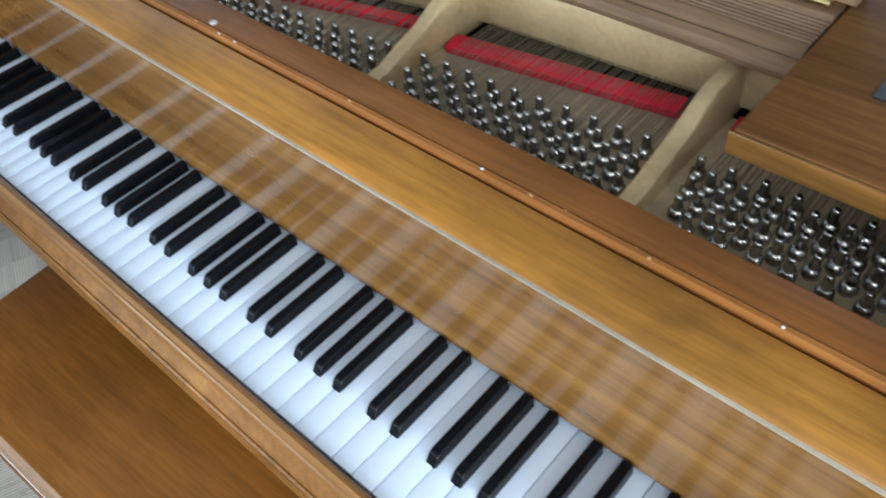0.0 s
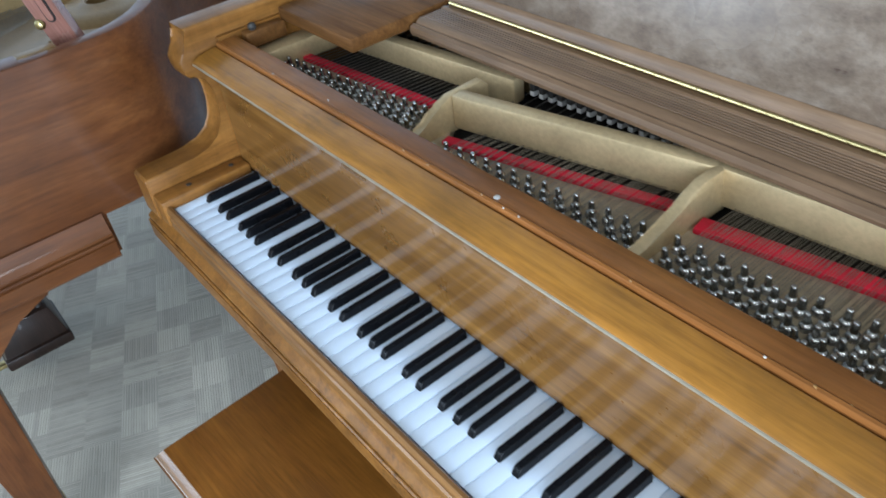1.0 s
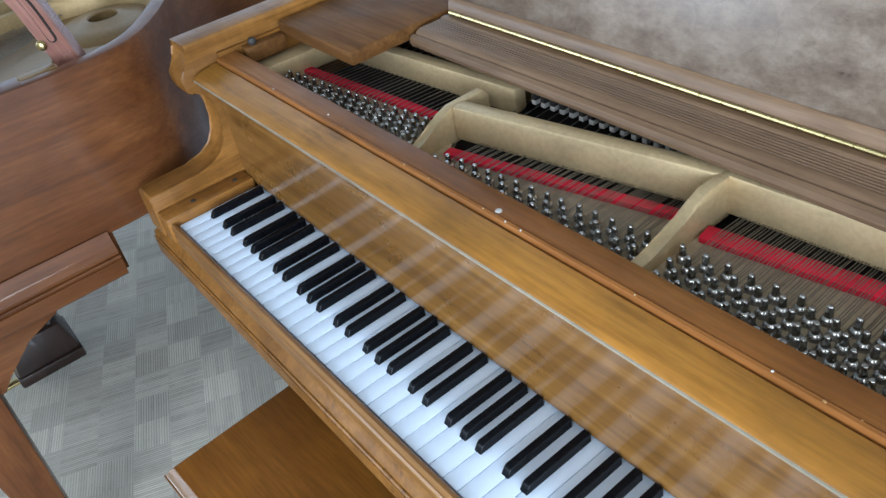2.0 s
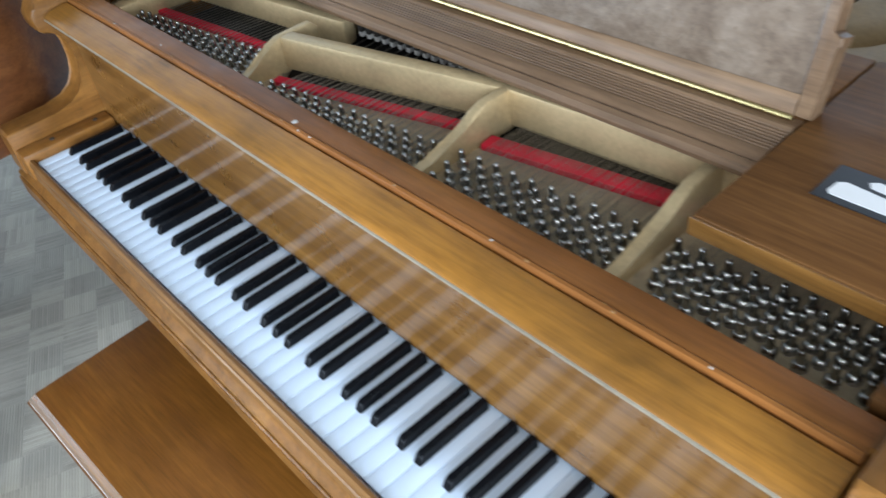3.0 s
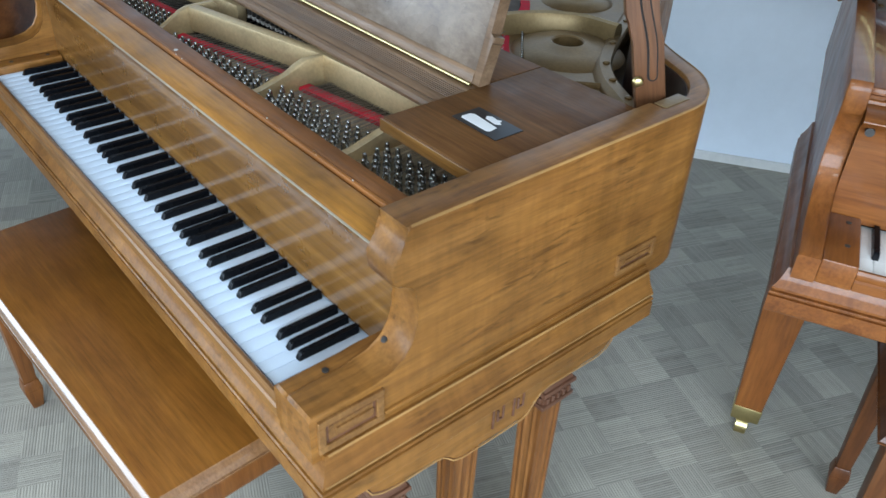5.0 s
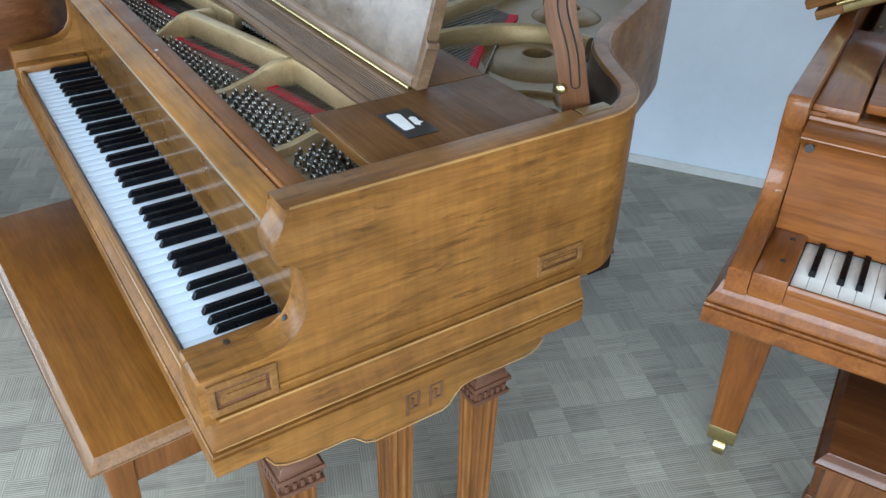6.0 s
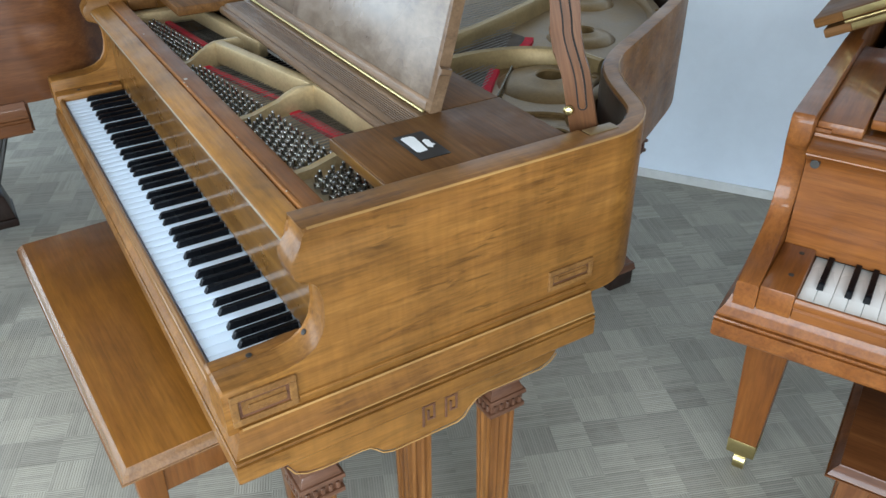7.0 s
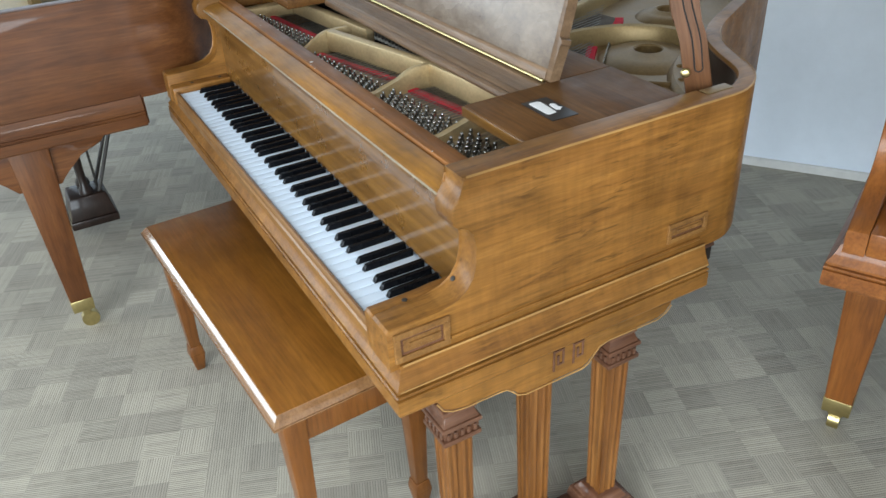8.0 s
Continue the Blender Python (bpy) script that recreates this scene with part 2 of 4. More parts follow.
def carpet_material():
    """Carpet of small squares, each ribbed along or across, in changing tones, with soft soiling."""
    n = Nodes("ribbed_carpet")
    cell = 1 / 0.088
    co = n.coord((cell, cell, cell), -ROOM)
    sep = n.add("ShaderNodeSeparateXYZ")
    n.link(co, sep.inputs[0])
    fl = n.add("ShaderNodeVectorMath", op="FLOOR")
    n.link(co, fl.inputs[0])
    flat = n.add("ShaderNodeVectorMath", op="MULTIPLY")
    n.link(fl.outputs[0], flat.inputs[0])
    flat.inputs[1].default_value = (1, 1, 0)
    wn1 = n.add("ShaderNodeTexWhiteNoise")
    n.link(flat.outputs[0], wn1.inputs["Vector"])
    off = n.add("ShaderNodeVectorMath", op="ADD")
    n.link(flat.outputs[0], off.inputs[0])
    off.inputs[1].default_value = (17.3, 5.1, 0)
    wn2 = n.add("ShaderNodeTexWhiteNoise")
    n.link(off.outputs[0], wn2.inputs["Vector"])
    turned = n.math("GREATER_THAN", wn1.outputs["Value"], 0.5)
    m = n.add("ShaderNodeMix")
    n.link(turned, m.inputs[0])
    n.link(sep.outputs[0], m.inputs[2])
    n.link(sep.outputs[1], m.inputs[3])
    along = n.math("MULTIPLY", m.outputs[0], 14.0)
    rib = n.math("SINE", n.math("MULTIPLY", along, 2 * math.pi))
    rib01 = n.math("ADD", n.math("MULTIPLY", rib, 0.5), 0.5)
    # every rib has its own tone
    idx = n.math("FLOOR", n.math("ADD", along, 0.25))
    row = n.add("ShaderNodeCombineXYZ")
    n.link(idx, row.inputs[0])
    n.link(wn1.outputs["Value"], row.inputs[1])
    wn3 = n.add("ShaderNodeTexWhiteNoise")
    n.link(row.outputs[0], wn3.inputs["Vector"])
    fuzz = n.noise(n.coord(), 900.0, 3, 0.7)
    worn_at = n.noise(n.coord(), 26.0, 4, 0.6)
    tone = n.ramp(wn2.outputs["Value"], (0.0, (0.375, 0.345, 0.288)), (0.45, (0.435, 0.402, 0.332)), (1.0, (0.51, 0.470, 0.388)))
    line = n.mix(n.ramp(rib01, (0.1, 0.55), (0.75, 1.10)), n.ramp(wn3.outputs["Value"], (0.0, 0.62), (0.7, 1.1)), 1.0, "MULTIPLY")
    depth = n.math("MULTIPLY", n.ramp(wn1.outputs["Value"], (0.0, 0.45), (1.0, 0.95)), n.ramp(worn_at, (0.35, 0.3), (0.65, 0.75)))
    col = n.mix(tone, line, depth, "MULTIPLY")
    col = n.mix(col, n.ramp(fuzz, (0.3, 0.6), (0.7, 1.1)), 0.5, "MULTIPLY")
    col = n.mix(col, n.ramp(n.noise(n.coord(), 2.2, 5, 0.6), (0.32, 0.74), (0.66, 1.0)), 0.7, "MULTIPLY")
    n.link(col, n.bsdf.inputs["Base Color"])
    n.set(Roughness=0.95)
    n.bump(n.math("ADD", rib01, n.math("MULTIPLY", fuzz, 0.7)), 0.4, 0.0015)
    return n.mat


carpet = carpet_material()


# ---- mesh helpers ----
def part(name, bm, material, parent=None, label="", smooth=35):
    """Links a bmesh as one mesh object under a thing or a part."""
    me = bpy.data.meshes.new(name)
    bmesh.ops.recalc_face_normals(bm, faces=bm.faces)
    bm.to_mesh(me)
    bm.free()
    me.materials.append(material)
    if smooth:
        me.polygons.foreach_set("use_smooth", [True] * len(me.polygons))
        me.set_sharp_from_angle(angle=radians(smooth))
    ob = new(name, me)
    if parent is not None:
        ob.parent = parent
    if label:
        tagged(ob, label)
    return ob


def again(name, ob, parent, x, y, z, rz=0.0):
    """One more piece on the mesh of ob."""
    o = new(name, ob.data)
    o.parent = parent
    o.matrix_basis = pose(x, y, z, 0, 0, rz)
    return o


def thing(name, m, label, category, group=""):
    e = new(name)
    e.empty_display_size = 0.1
    e.matrix_world = m
    return tagged(e, label, category, group)


def box(x0, x1, y0, y1, z0, z1, bevel=0.002, bm=None, segments=2):
    b = bmesh.new()
    bmesh.ops.create_cube(b, size=1)
    for v in b.verts:
        v.co = Vector((x0 if v.co.x < 0 else x1, y0 if v.co.y < 0 else y1, z0 if v.co.z < 0 else z1))
    if bevel:
        bmesh.ops.bevel(b, geom=list(b.edges), offset=bevel, segments=segments, affect="EDGES", profile=0.5)
    return join(bm, b)


def join(bm, b):
    """Adds b to bm, or gives b back where there is none."""
    if bm is None:
        return b
    me = bpy.data.meshes.new("tmp")
    b.to_mesh(me)
    b.free()
    bm.from_mesh(me)
    bpy.data.meshes.remove(me)
    return bm


def extrude(points, axis, a0, a1, bevel=0.0, bm=None, segments=2, keep=None):
    """A closed outline pushed along an axis. x: points are (y, z); y: (x, z); z: (x, y)."""
    def at(p, a):
        return {"x": (a, p[0], p[1]), "y": (p[0], a, p[1]), "z": (p[0], p[1], a)}[axis]
    b = bmesh.new()
    lo = [b.verts.new(at(p, a0)) for p in points]
    hi = [b.verts.new(at(p, a1)) for p in points]
    k = len(points)
    caps = [b.faces.new(lo), b.faces.new(hi)]
    for i in range(k):
        b.faces.new((lo[i], lo[(i + 1) % k], hi[(i + 1) % k], hi[i]))
    if bevel:
        edges = [e for f in caps for e in f.edges if keep is None or all(keep(v.co) for v in e.verts)]
        bmesh.ops.bevel(b, geom=edges, offset=bevel, segments=segments, affect="EDGES", profile=0.5)
    return join(bm, b)


def curve(points, steps=8):
    """A smooth line through points (Catmull-Rom), open."""
    p = [Vector(q) for q in points]
    p = [p[0] * 2 - p[1]] + p + [p[-1] * 2 - p[-2]]
    out = []
    for i in range(1, len(p) - 2):
        for s in range(steps):
            t = s / steps
            out.append(0.5 * (2 * p[i] + (p[i + 1] - p[i - 1]) * t + (2 * p[i - 1] - 5 * p[i] + 4 * p[i + 1] - p[i + 2]) * t * t + (3 * p[i] - p[i - 1] - 3 * p[i + 1] + p[i + 2]) * t ** 3))
    out.append(p[-2])
    return out


def offset_line(path, o):
    """The line moved by o to the right of its way, with mitred corners."""
    out = []
    for i, q in enumerate(path):
        d1 = (path[i] - path[i - 1]).normalized() if i else (path[1] - path[0]).normalized()
        d2 = (path[i + 1] - path[i]).normalized() if i + 1 < len(path) else d1
        n1, n2 = Vector((d1.y, -d1.x)), Vector((d2.y, -d2.x))
        m = (n1 + n2).normalized()
        out.append(q + m * (o / max(0.3, m.dot(n1))))
    return out


def sweep(path, profile, bm=None):
    """A closed profile of (outward, z) led along a flat line; outward is to the right of its way."""
    b = bmesh.new()
    rings = []
    lines = [offset_line(path, o) for o, z in profile]
    for i in range(len(path)):
        rings.append([b.verts.new((lines[k][i].x, lines[k][i].y, profile[k][1])) for k in range(len(profile))])
    for r1, r2 in zip(rings, rings[1:]):
        for k in range(len(profile)):
            j = (k + 1) % len(profile)
            b.faces.new((r1[k], r1[j], r2[j], r2[k]))
    b.faces.new(rings[0])
    b.faces.new(rings[-1])
    return join(bm, b)


def lathe(profile, x=0, y=0, sides=16, bm=None):
    """A turned body from (radius, z) rows."""
    b = bmesh.new()
    rings = [[b.verts.new((x + r * math.cos(2 * math.pi * k / sides), y + r * math.sin(2 * math.pi * k / sides), z)) for k in range(sides)] for r, z in profile]
    for r1, r2 in zip(rings, rings[1:]):
        for k in range(sides):
            b.faces.new((r1[k], r1[(k + 1) % sides], r2[(k + 1) % sides], r2[k]))
    b.faces.new(rings[0])
    b.faces.new(rings[-1])
    return join(bm, b)


def rod(a, c, r, sides=6, bm=None):
    """A straight round rod from a to c."""
    a, c = Vector(a), Vector(c)
    q = (c - a).to_track_quat("Z", "Y")
    b = bmesh.new()
    rings = [[b.verts.new(p + q @ Vector((r * math.cos(2 * math.pi * k / sides), r * math.sin(2 * math.pi * k / sides), 0))) for k in range(sides)] for p in (a, c)]
    for k in range(sides):
        b.faces.new((rings[0][k], rings[0][(k + 1) % sides], rings[1][(k + 1) % sides], rings[1][k]))
    b.faces.new(rings[0])
    b.faces.new(rings[1])
    return join(bm, b)


def taper(x, y, z0, z1, w0, w1, bevel=0.003, bm=None, skew=(0, 0)):
    """A square post, w0 wide at z0 and w1 at z1."""
    b = bmesh.new()
    bmesh.ops.create_cube(b, size=1)
    for v in b.verts:
        top = v.co.z > 0
        w = w1 if top else w0
        v.co = Vector((x + math.copysign(w / 2, v.co.x) + (0 if top else skew[0]), y + math.copysign(w / 2, v.co.y) + (0 if top else skew[1]), z1 if top else z0))
    if bevel:
        bmesh.ops.bevel(b, geom=list(b.edges), offset=bevel, segments=2, affect="EDGES", profile=0.5)
    return join(bm, b)


# ---- room ----
V1, V0, U0, U1, H = 1.64, -4.5, -5.2, 5.2, 2.85


def structure(name, bm, material, label, category):
    o = part(name, bm, material, None, "", 0)
    o.matrix_world = room
    return tagged(o, label, category, kind="structure")


b = bmesh.new()
bmesh.ops.create_grid(b, x_segments=2, y_segments=2, size=1)
for v in b.verts:
    v.co = Vector((v.co.x * 5.4, -1.43 + v.co.y * 3.3, 0))
floor_ob = part("floor", b, carpet, None, "", 0)
floor_ob.matrix_world = room
tagged(floor_ob, "grey-beige commercial carpet with ribbed patchwork squares", "floor", kind="structure")
structure("wall_north", box(U0 - 0.15, U1 + 0.15, V1, V1 + 0.15, 0, H, 0), paint, "plain pale blue-white painted wall", "wall")
structure("wall_east", box(U1, U1 + 0.15, V0, V1 - 0.001, 0, H, 0), low_bounce_grey, "plain unseen wall, grey to hold down bounced light", "wall")
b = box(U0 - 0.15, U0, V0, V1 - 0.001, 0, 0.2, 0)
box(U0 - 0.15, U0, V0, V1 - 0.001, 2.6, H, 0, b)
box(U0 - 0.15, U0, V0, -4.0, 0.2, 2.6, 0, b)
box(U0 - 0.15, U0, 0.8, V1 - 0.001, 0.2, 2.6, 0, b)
structure("wall_west", b, low_bounce_grey, "unseen wall with a shop window, grey to hold down bounce", "wall")
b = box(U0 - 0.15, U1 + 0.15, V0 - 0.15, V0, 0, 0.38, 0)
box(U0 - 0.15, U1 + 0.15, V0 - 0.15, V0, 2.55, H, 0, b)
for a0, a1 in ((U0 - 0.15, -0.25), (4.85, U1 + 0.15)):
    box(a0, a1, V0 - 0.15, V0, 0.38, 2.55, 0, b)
structure("wall_south", b, low_bounce_grey, "unseen wall with a shop window, grey to hold down bounce", "wall")
structure("ceiling", box(U0 - 0.15, U1 + 0.15, V0 - 0.15, V1 + 0.15, H + 0.001, H + 0.12, 0), ceil_paint, "plain ceiling", "ceiling")
structure("baseboard", extrude([(V1 - 0.014, 0), (V1 - 0.014, 0.026), (V1 - 0.010, 0.032), (V1 - 0.001, 0.033), (V1 - 0.001, 0)], "x", U0, U1), trim_paint, "white scuffed baseboard along the wall", "baseboard")


# ---- grand pianos ----
WHITE, KEYTOP = 0.0235, 0.73
ARM = [(0.118, 0.984), (0.1215, 0.972), (0.117, 0.958), (0.106, 0.947), (0.099, 0.936), (0.099, 0.922), (0.102, 0.910), (0.109, 0.904), (0.128, 0.901),
       (0.136, 0.890), (0.141, 0.867), (0.140, 0.838), (0.134, 0.813), (0.121, 0.793), (0.101, 0.780), (0.070, 0.776), (-0.015, 0.775), (-0.019, 0.771), (-0.019, 0.700)]
ARM_PLAIN = [(0.142, 0.984), (0.137, 0.979), (0.135, 0.970), (0.135, 0.932), (0.139, 0.927), (0.147, 0.918), (0.157, 0.890), (0.160, 0.860), (0.156, 0.830), (0.142, 0.803), (0.115, 0.782),
             (0.075, 0.765), (0.030, 0.755), (-0.012, 0.750), (-0.019, 0.745), (-0.019, 0.700)]
BENT = [(1.315, 0.60), (1.313, 0.655), (1.302, 0.690), (1.278, 0.728), (1.238, 0.763), (1.15, 0.806), (1.085, 0.848), (1.03, 0.912), (0.95, 1.055), (0.868, 1.20),
        (0.772, 1.355), (0.66, 1.46), (0.50, 1.53), (0.28, 1.53), (0.08, 1.47), (-0.04, 1.35), (-0.088, 1.20), (-0.093, 1.0), (-0.093, 0.60)]
BENT_LONG = [(1.315, 0.60), (1.315, 0.66), (1.304, 0.735), (1.272, 0.80), (1.215, 0.855), (1.14, 0.915), (1.075, 1.00), (1.02, 1.14), (0.95, 1.36),
             (0.86, 1.56), (0.72, 1.69), (0.52, 1.75), (0.28, 1.74), (0.08, 1.66), (-0.04, 1.52), (-0.088, 1.35), (-0.093, 1.1), (-0.093, 0.60)]
RIM = curve([Vector(p) for p in BENT], 6)
MOULD = [(0.0, 0.7080), (0.0050, 0.7075), (0.0060, 0.7045), (0.0075, 0.6990), (0.0105, 0.6900), (0.0145, 0.6820), (0.0190, 0.6760), (0.0205, 0.6735), (0.0205, 0.6700), (0.0160, 0.6685), (0.0160, 0.6660), (0.0215, 0.6650), (0.0235, 0.6625), (0.0215, 0.6600), (0.0190, 0.6590), (0.0190, 0.6575), (0.0230, 0.6565), (0.0230, 0.6290), (0.0200, 0.6240), (0.0, 0.6222)]
BLACK_AT = [k for k in range(1, 51) if k % 7 not in (2, 5)]
SHIFT = {1: 0.002, 3: -0.002, 4: 0.002, 6: -0.003, 0: 0.0}


def keyboard(piano, white_mat, black_mat):
    frame_ob = part("keyboard", box(-0.002, 1.224, 0.006, 0.20, 0.690, 0.7075, 0), dark, piano, "full row of white and black piano keys")
    b = bmesh.new()
    w = WHITE - 0.0007
    box(0.0, w, 0.0, 0.152, KEYTOP - 0.021, KEYTOP, 0.0011, b)
    key = part("white_key", b, white_mat, frame_ob)
    rnd = random.Random(4)
    for k in range(1, 52):
        again("white_key", key, frame_ob, k * WHITE, 0, rnd.uniform(-0.00015, 0.00015))
    b = bmesh.new()
    rows = [(0.0455, 0.0112, KEYTOP - 0.003), (0.0515, 0.0098, KEYTOP + 0.0088), (0.0550, 0.0093, KEYTOP + 0.0112), (0.143, 0.0093, KEYTOP + 0.0118)]
    lo = [b.verts.new((s * 0.0056, y, KEYTOP - 0.003)) for y in (0.0455, 0.143) for s in (-1, 1)]
    top = [[b.verts.new((s * w2 / 2, y, z)) for s in (-1, 1)] for y, w2, z in rows[1:]]
    fl, fr, bl, br = lo
    b.faces.new((fl, fr, top[0][1], top[0][0]))
    b.faces.new((top[0][0], top[0][1], top[1][1], top[1][0]))
    b.faces.new((top[1][0], top[1][1], top[2][1], top[2][0]))
    b.faces.new((bl, top[2][0], top[2][1], br))
    b.faces.new((fl, top[0][0], top[1][0], top[2][0], bl))
    b.faces.new((fr, br, top[2][1], top[1][1], top[0][1]))
    b.faces.new((fl, bl, br, fr))
    bmesh.ops.bevel(b, geom=list(b.edges), offset=0.0008, segments=1, affect="EDGES", profile=0.5)
    blk = part("black_key", b, black_mat, frame_ob, smooth=25)
    blk.matrix_basis = pose(BLACK_AT[0] * WHITE + SHIFT[1] - 0.0005, 0, 0)
    for k in BLACK_AT[1:]:
        again("black_key", blk, frame_ob, k * WHITE + SHIFT[k % 7] - 0.0005, 0, rnd.uniform(-0.0004, 0.0004))
    return frame_ob


def case(piano, wx, wy, wz, rim_line=RIM, profile=ARM, thick=0.052):
    """Rim, arms, cheeks, key slip and mouldings: what all three grands have."""
    rim = part("rim", sweep(rim_line, [(0, 0.700), (0, 0.9785), (-0.0015, 0.9825), (-0.006, 0.984), (-0.024, 0.984), (-0.0285, 0.9825), (-0.030, 0.9785), (-0.030, 0.700)]), wy, piano)
    for x0, x1 in ((1.315 - thick, 1.315), (-0.093, -0.093 + thick)):
        part("arm", extrude(profile + [(0.60, 0.700), (0.60, 0.984)], "x", x0, x1, 0.0035, keep=lambda c: c.z > 0.71 and not (c.y > 0.59 and c.z < 0.98)), wy, piano, "scrolled case arm with worn edges")
    foot = [(-0.0185, 0.700), (-0.0185, 0.7695), (-0.015, 0.7735), (0.070, 0.7745), (0.098, 0.7770), (0.144, 0.7770), (0.144, 0.700)]
    for e, s in ((1.2235, 1), (-0.0015, -1)):
        a, c = e + s * 0.0155, 1.3145 - thick if s > 0 else -0.0925 + thick
        if s > 0:
            part("cheek_block", box(e, a, -0.014, 0.144, 0.700, 0.757, 0.002), wy, piano)
            part("arm_foot", extrude(foot, "x", a + 0.0003, c, 0.0012), wy, piano)
        else:
            part("cheek_block", box(c, e, -0.0165, 0.144, 0.700, 0.747, 0.003), wy, piano)
        part("inner_wall", extrude([(0.166, 0.70), (0.166, 0.955), (0.60, 0.955), (0.60, 0.70)], "x", min(e + s * 0.031, c), max(e + s * 0.031, c)), wy, piano)
        for y, z, o in ((0.041, 0.7742, 0.033), (0.119, 0.7920, 0.0475)):
            screw = part("cheek_screw", lathe([(0.0046, -0.001), (0.0046, 0.0008), (0.003, 0.0012)], 0, 0, 10), rubber, piano, "dark screw head")
            screw.matrix_basis = pose(e + s * o, y, z + 0.0008, 40 if y > 0.1 else 1) if s > 0 else pose(e - 0.020, y, 0.7475)
    path = [Vector(p) for p in ((-0.093, 0.612), (-0.093, 0.001), (1.315, 0.001), (1.315, 0.612))]
    part("base_moulding", sweep(path, MOULD), wy, piano, "stepped moulding round the key bed", 22)
    part("key_bed", box(-0.0925, 1.3145, 0.002, 0.62, 0.6225, 0.699, 0), wx, piano)
    slip = [(-0.013, 0.700), (-0.0135, 0.716), (-0.0105, 0.720), (-0.0135, 0.726), (-0.0125, 0.733), (-0.010, 0.7375), (-0.006, 0.7375), (-0.003, 0.734), (-0.003, 0.700)]
    part("key_slip", extrude(slip, "x", -0.0008, 1.2230), wx, piano, "moulded key slip")
    return rim


def fallboard(piano, wood_fall, wood_ledge, wood_strip, strip_mat=silver, x0=-0.032):
    line = [(0.1455, 0.735), (0.1455, 0.880), (0.1445, 0.898), (0.1410, 0.9085), (0.1350, 0.9165), (0.1270, 0.9225), (0.1185, 0.9262), (0.1225, 0.929), (0.150, 0.90), (0.165, 0.83), (0.165, 0.735)]
    part("fallboard", extrude(line, "x", x0, 1.254), wood_fall, piano, "glossy fallboard mirroring the keys")
    part("hinge_strip", extrude([(0.1155, 0.9258), (0.1135, 0.9280), (0.1140, 0.9300), (0.1160, 0.9312), (0.1185, 0.9300)], "x", x0, 1.254), strip_mat, piano, "thin hinge strip")
    ledge = [(0.1145, 0.9318), (0.1160, 0.9335), (0.1280, 0.9385), (0.1500, 0.9425), (0.1570, 0.9430), (0.1585, 0.9415), (0.1585, 0.915), (0.1290, 0.915)]
    part("name_ledge", extrude(ledge, "x", x0, 1.254), wood_ledge, piano, "worn golden brown ledge")
    strip = [(0.1605, 0.930), (0.1602, 0.9455), (0.1612, 0.9482), (0.1640, 0.9492), (0.1662, 0.9480), (0.1690, 0.9484), (0.1930, 0.9490), (0.1960, 0.9475), (0.1970, 0.943), (0.1970, 0.90), (0.1605, 0.90)]
    part("nameboard_strip", extrude(strip, "x", x0, 1.254), wood_strip, piano, "red-brown varnished board with a chipped edge")


FELT = [(-0.02, 0.285, 0.33, 0.322), (0.40, 0.268, 0.715, 0.345), (0.748, 0.334, 0.976, 0.372), (1.018, 0.374, 1.235, 0.388)]


def felt_y(x):
    for x0, y0, x1, y1 in FELT:
        if x <= x1 + 0.02:
            return y0 + (y1 - y0) * (x - x0) / (x1 - x0)
    return FELT[-1][3]


def slanted(x0, y0, x1, y1, depth, z0, z1, bevel, bm=None):
    """A bar from (x0, y0) to (x1, y1), depth deep."""
    d = Vector((x1 - x0, y1 - y0)).normalized()
    nrm = Vector((-d.y, d.x)) * depth
    b = extrude([(x0, y0), (x1, y1), (x1 + nrm.x, y1 + nrm.y), (x0 + nrm.x, y0 + nrm.y)], "z", z0, z1)
    if bevel:
        bmesh.ops.bevel(b, geom=list(b.edges), offset=bevel, segments=2, affect="EDGES", profile=0.5)
    return join(bm, b)


def plate_outline(inset, rim_line=RIM):
    """The outline of the iron frame inside the rim."""
    pts = [p for p in offset_line(rim_line, -inset) if p.y > 0.45]
    return [(1.26 - inset + 0.055, 0.46)] + [(p.x, p.y) for p in pts] + [(-0.038 + inset - 0.055, 0.46)]


def holed_sheet(outline, holes, z0, z1):
    """A flat sheet with round holes, with thickness."""
    b = bmesh.new()
    def loop(pts):
        vs = [b.verts.new((x, y, z1)) for x, y in pts]
        return [b.edges.new((vs[i], vs[(i + 1) % len(vs)])) for i in range(len(vs))]
    edges = loop(outline)
    for hx, hy, r in holes:
        edges += loop([(hx + r * math.cos(a), hy + r * math.sin(a)) for a in [2 * math.pi * k / 28 for k in range(28)]])
    bmesh.ops.triangle_fill(b, use_beauty=True, edges=edges)
    ext = bmesh.ops.extrude_face_region(b, geom=list(b.faces))
    for v in [g for g in ext["geom"] if isinstance(g, bmesh.types.BMVert)]:
        v.co.z = z0
    return b


HOLES = [(0.893, 0.843, 0.031), (0.69, 1.095, 0.031), (1.135, 0.665, 0.026), (0.46, 1.30, 0.028)]


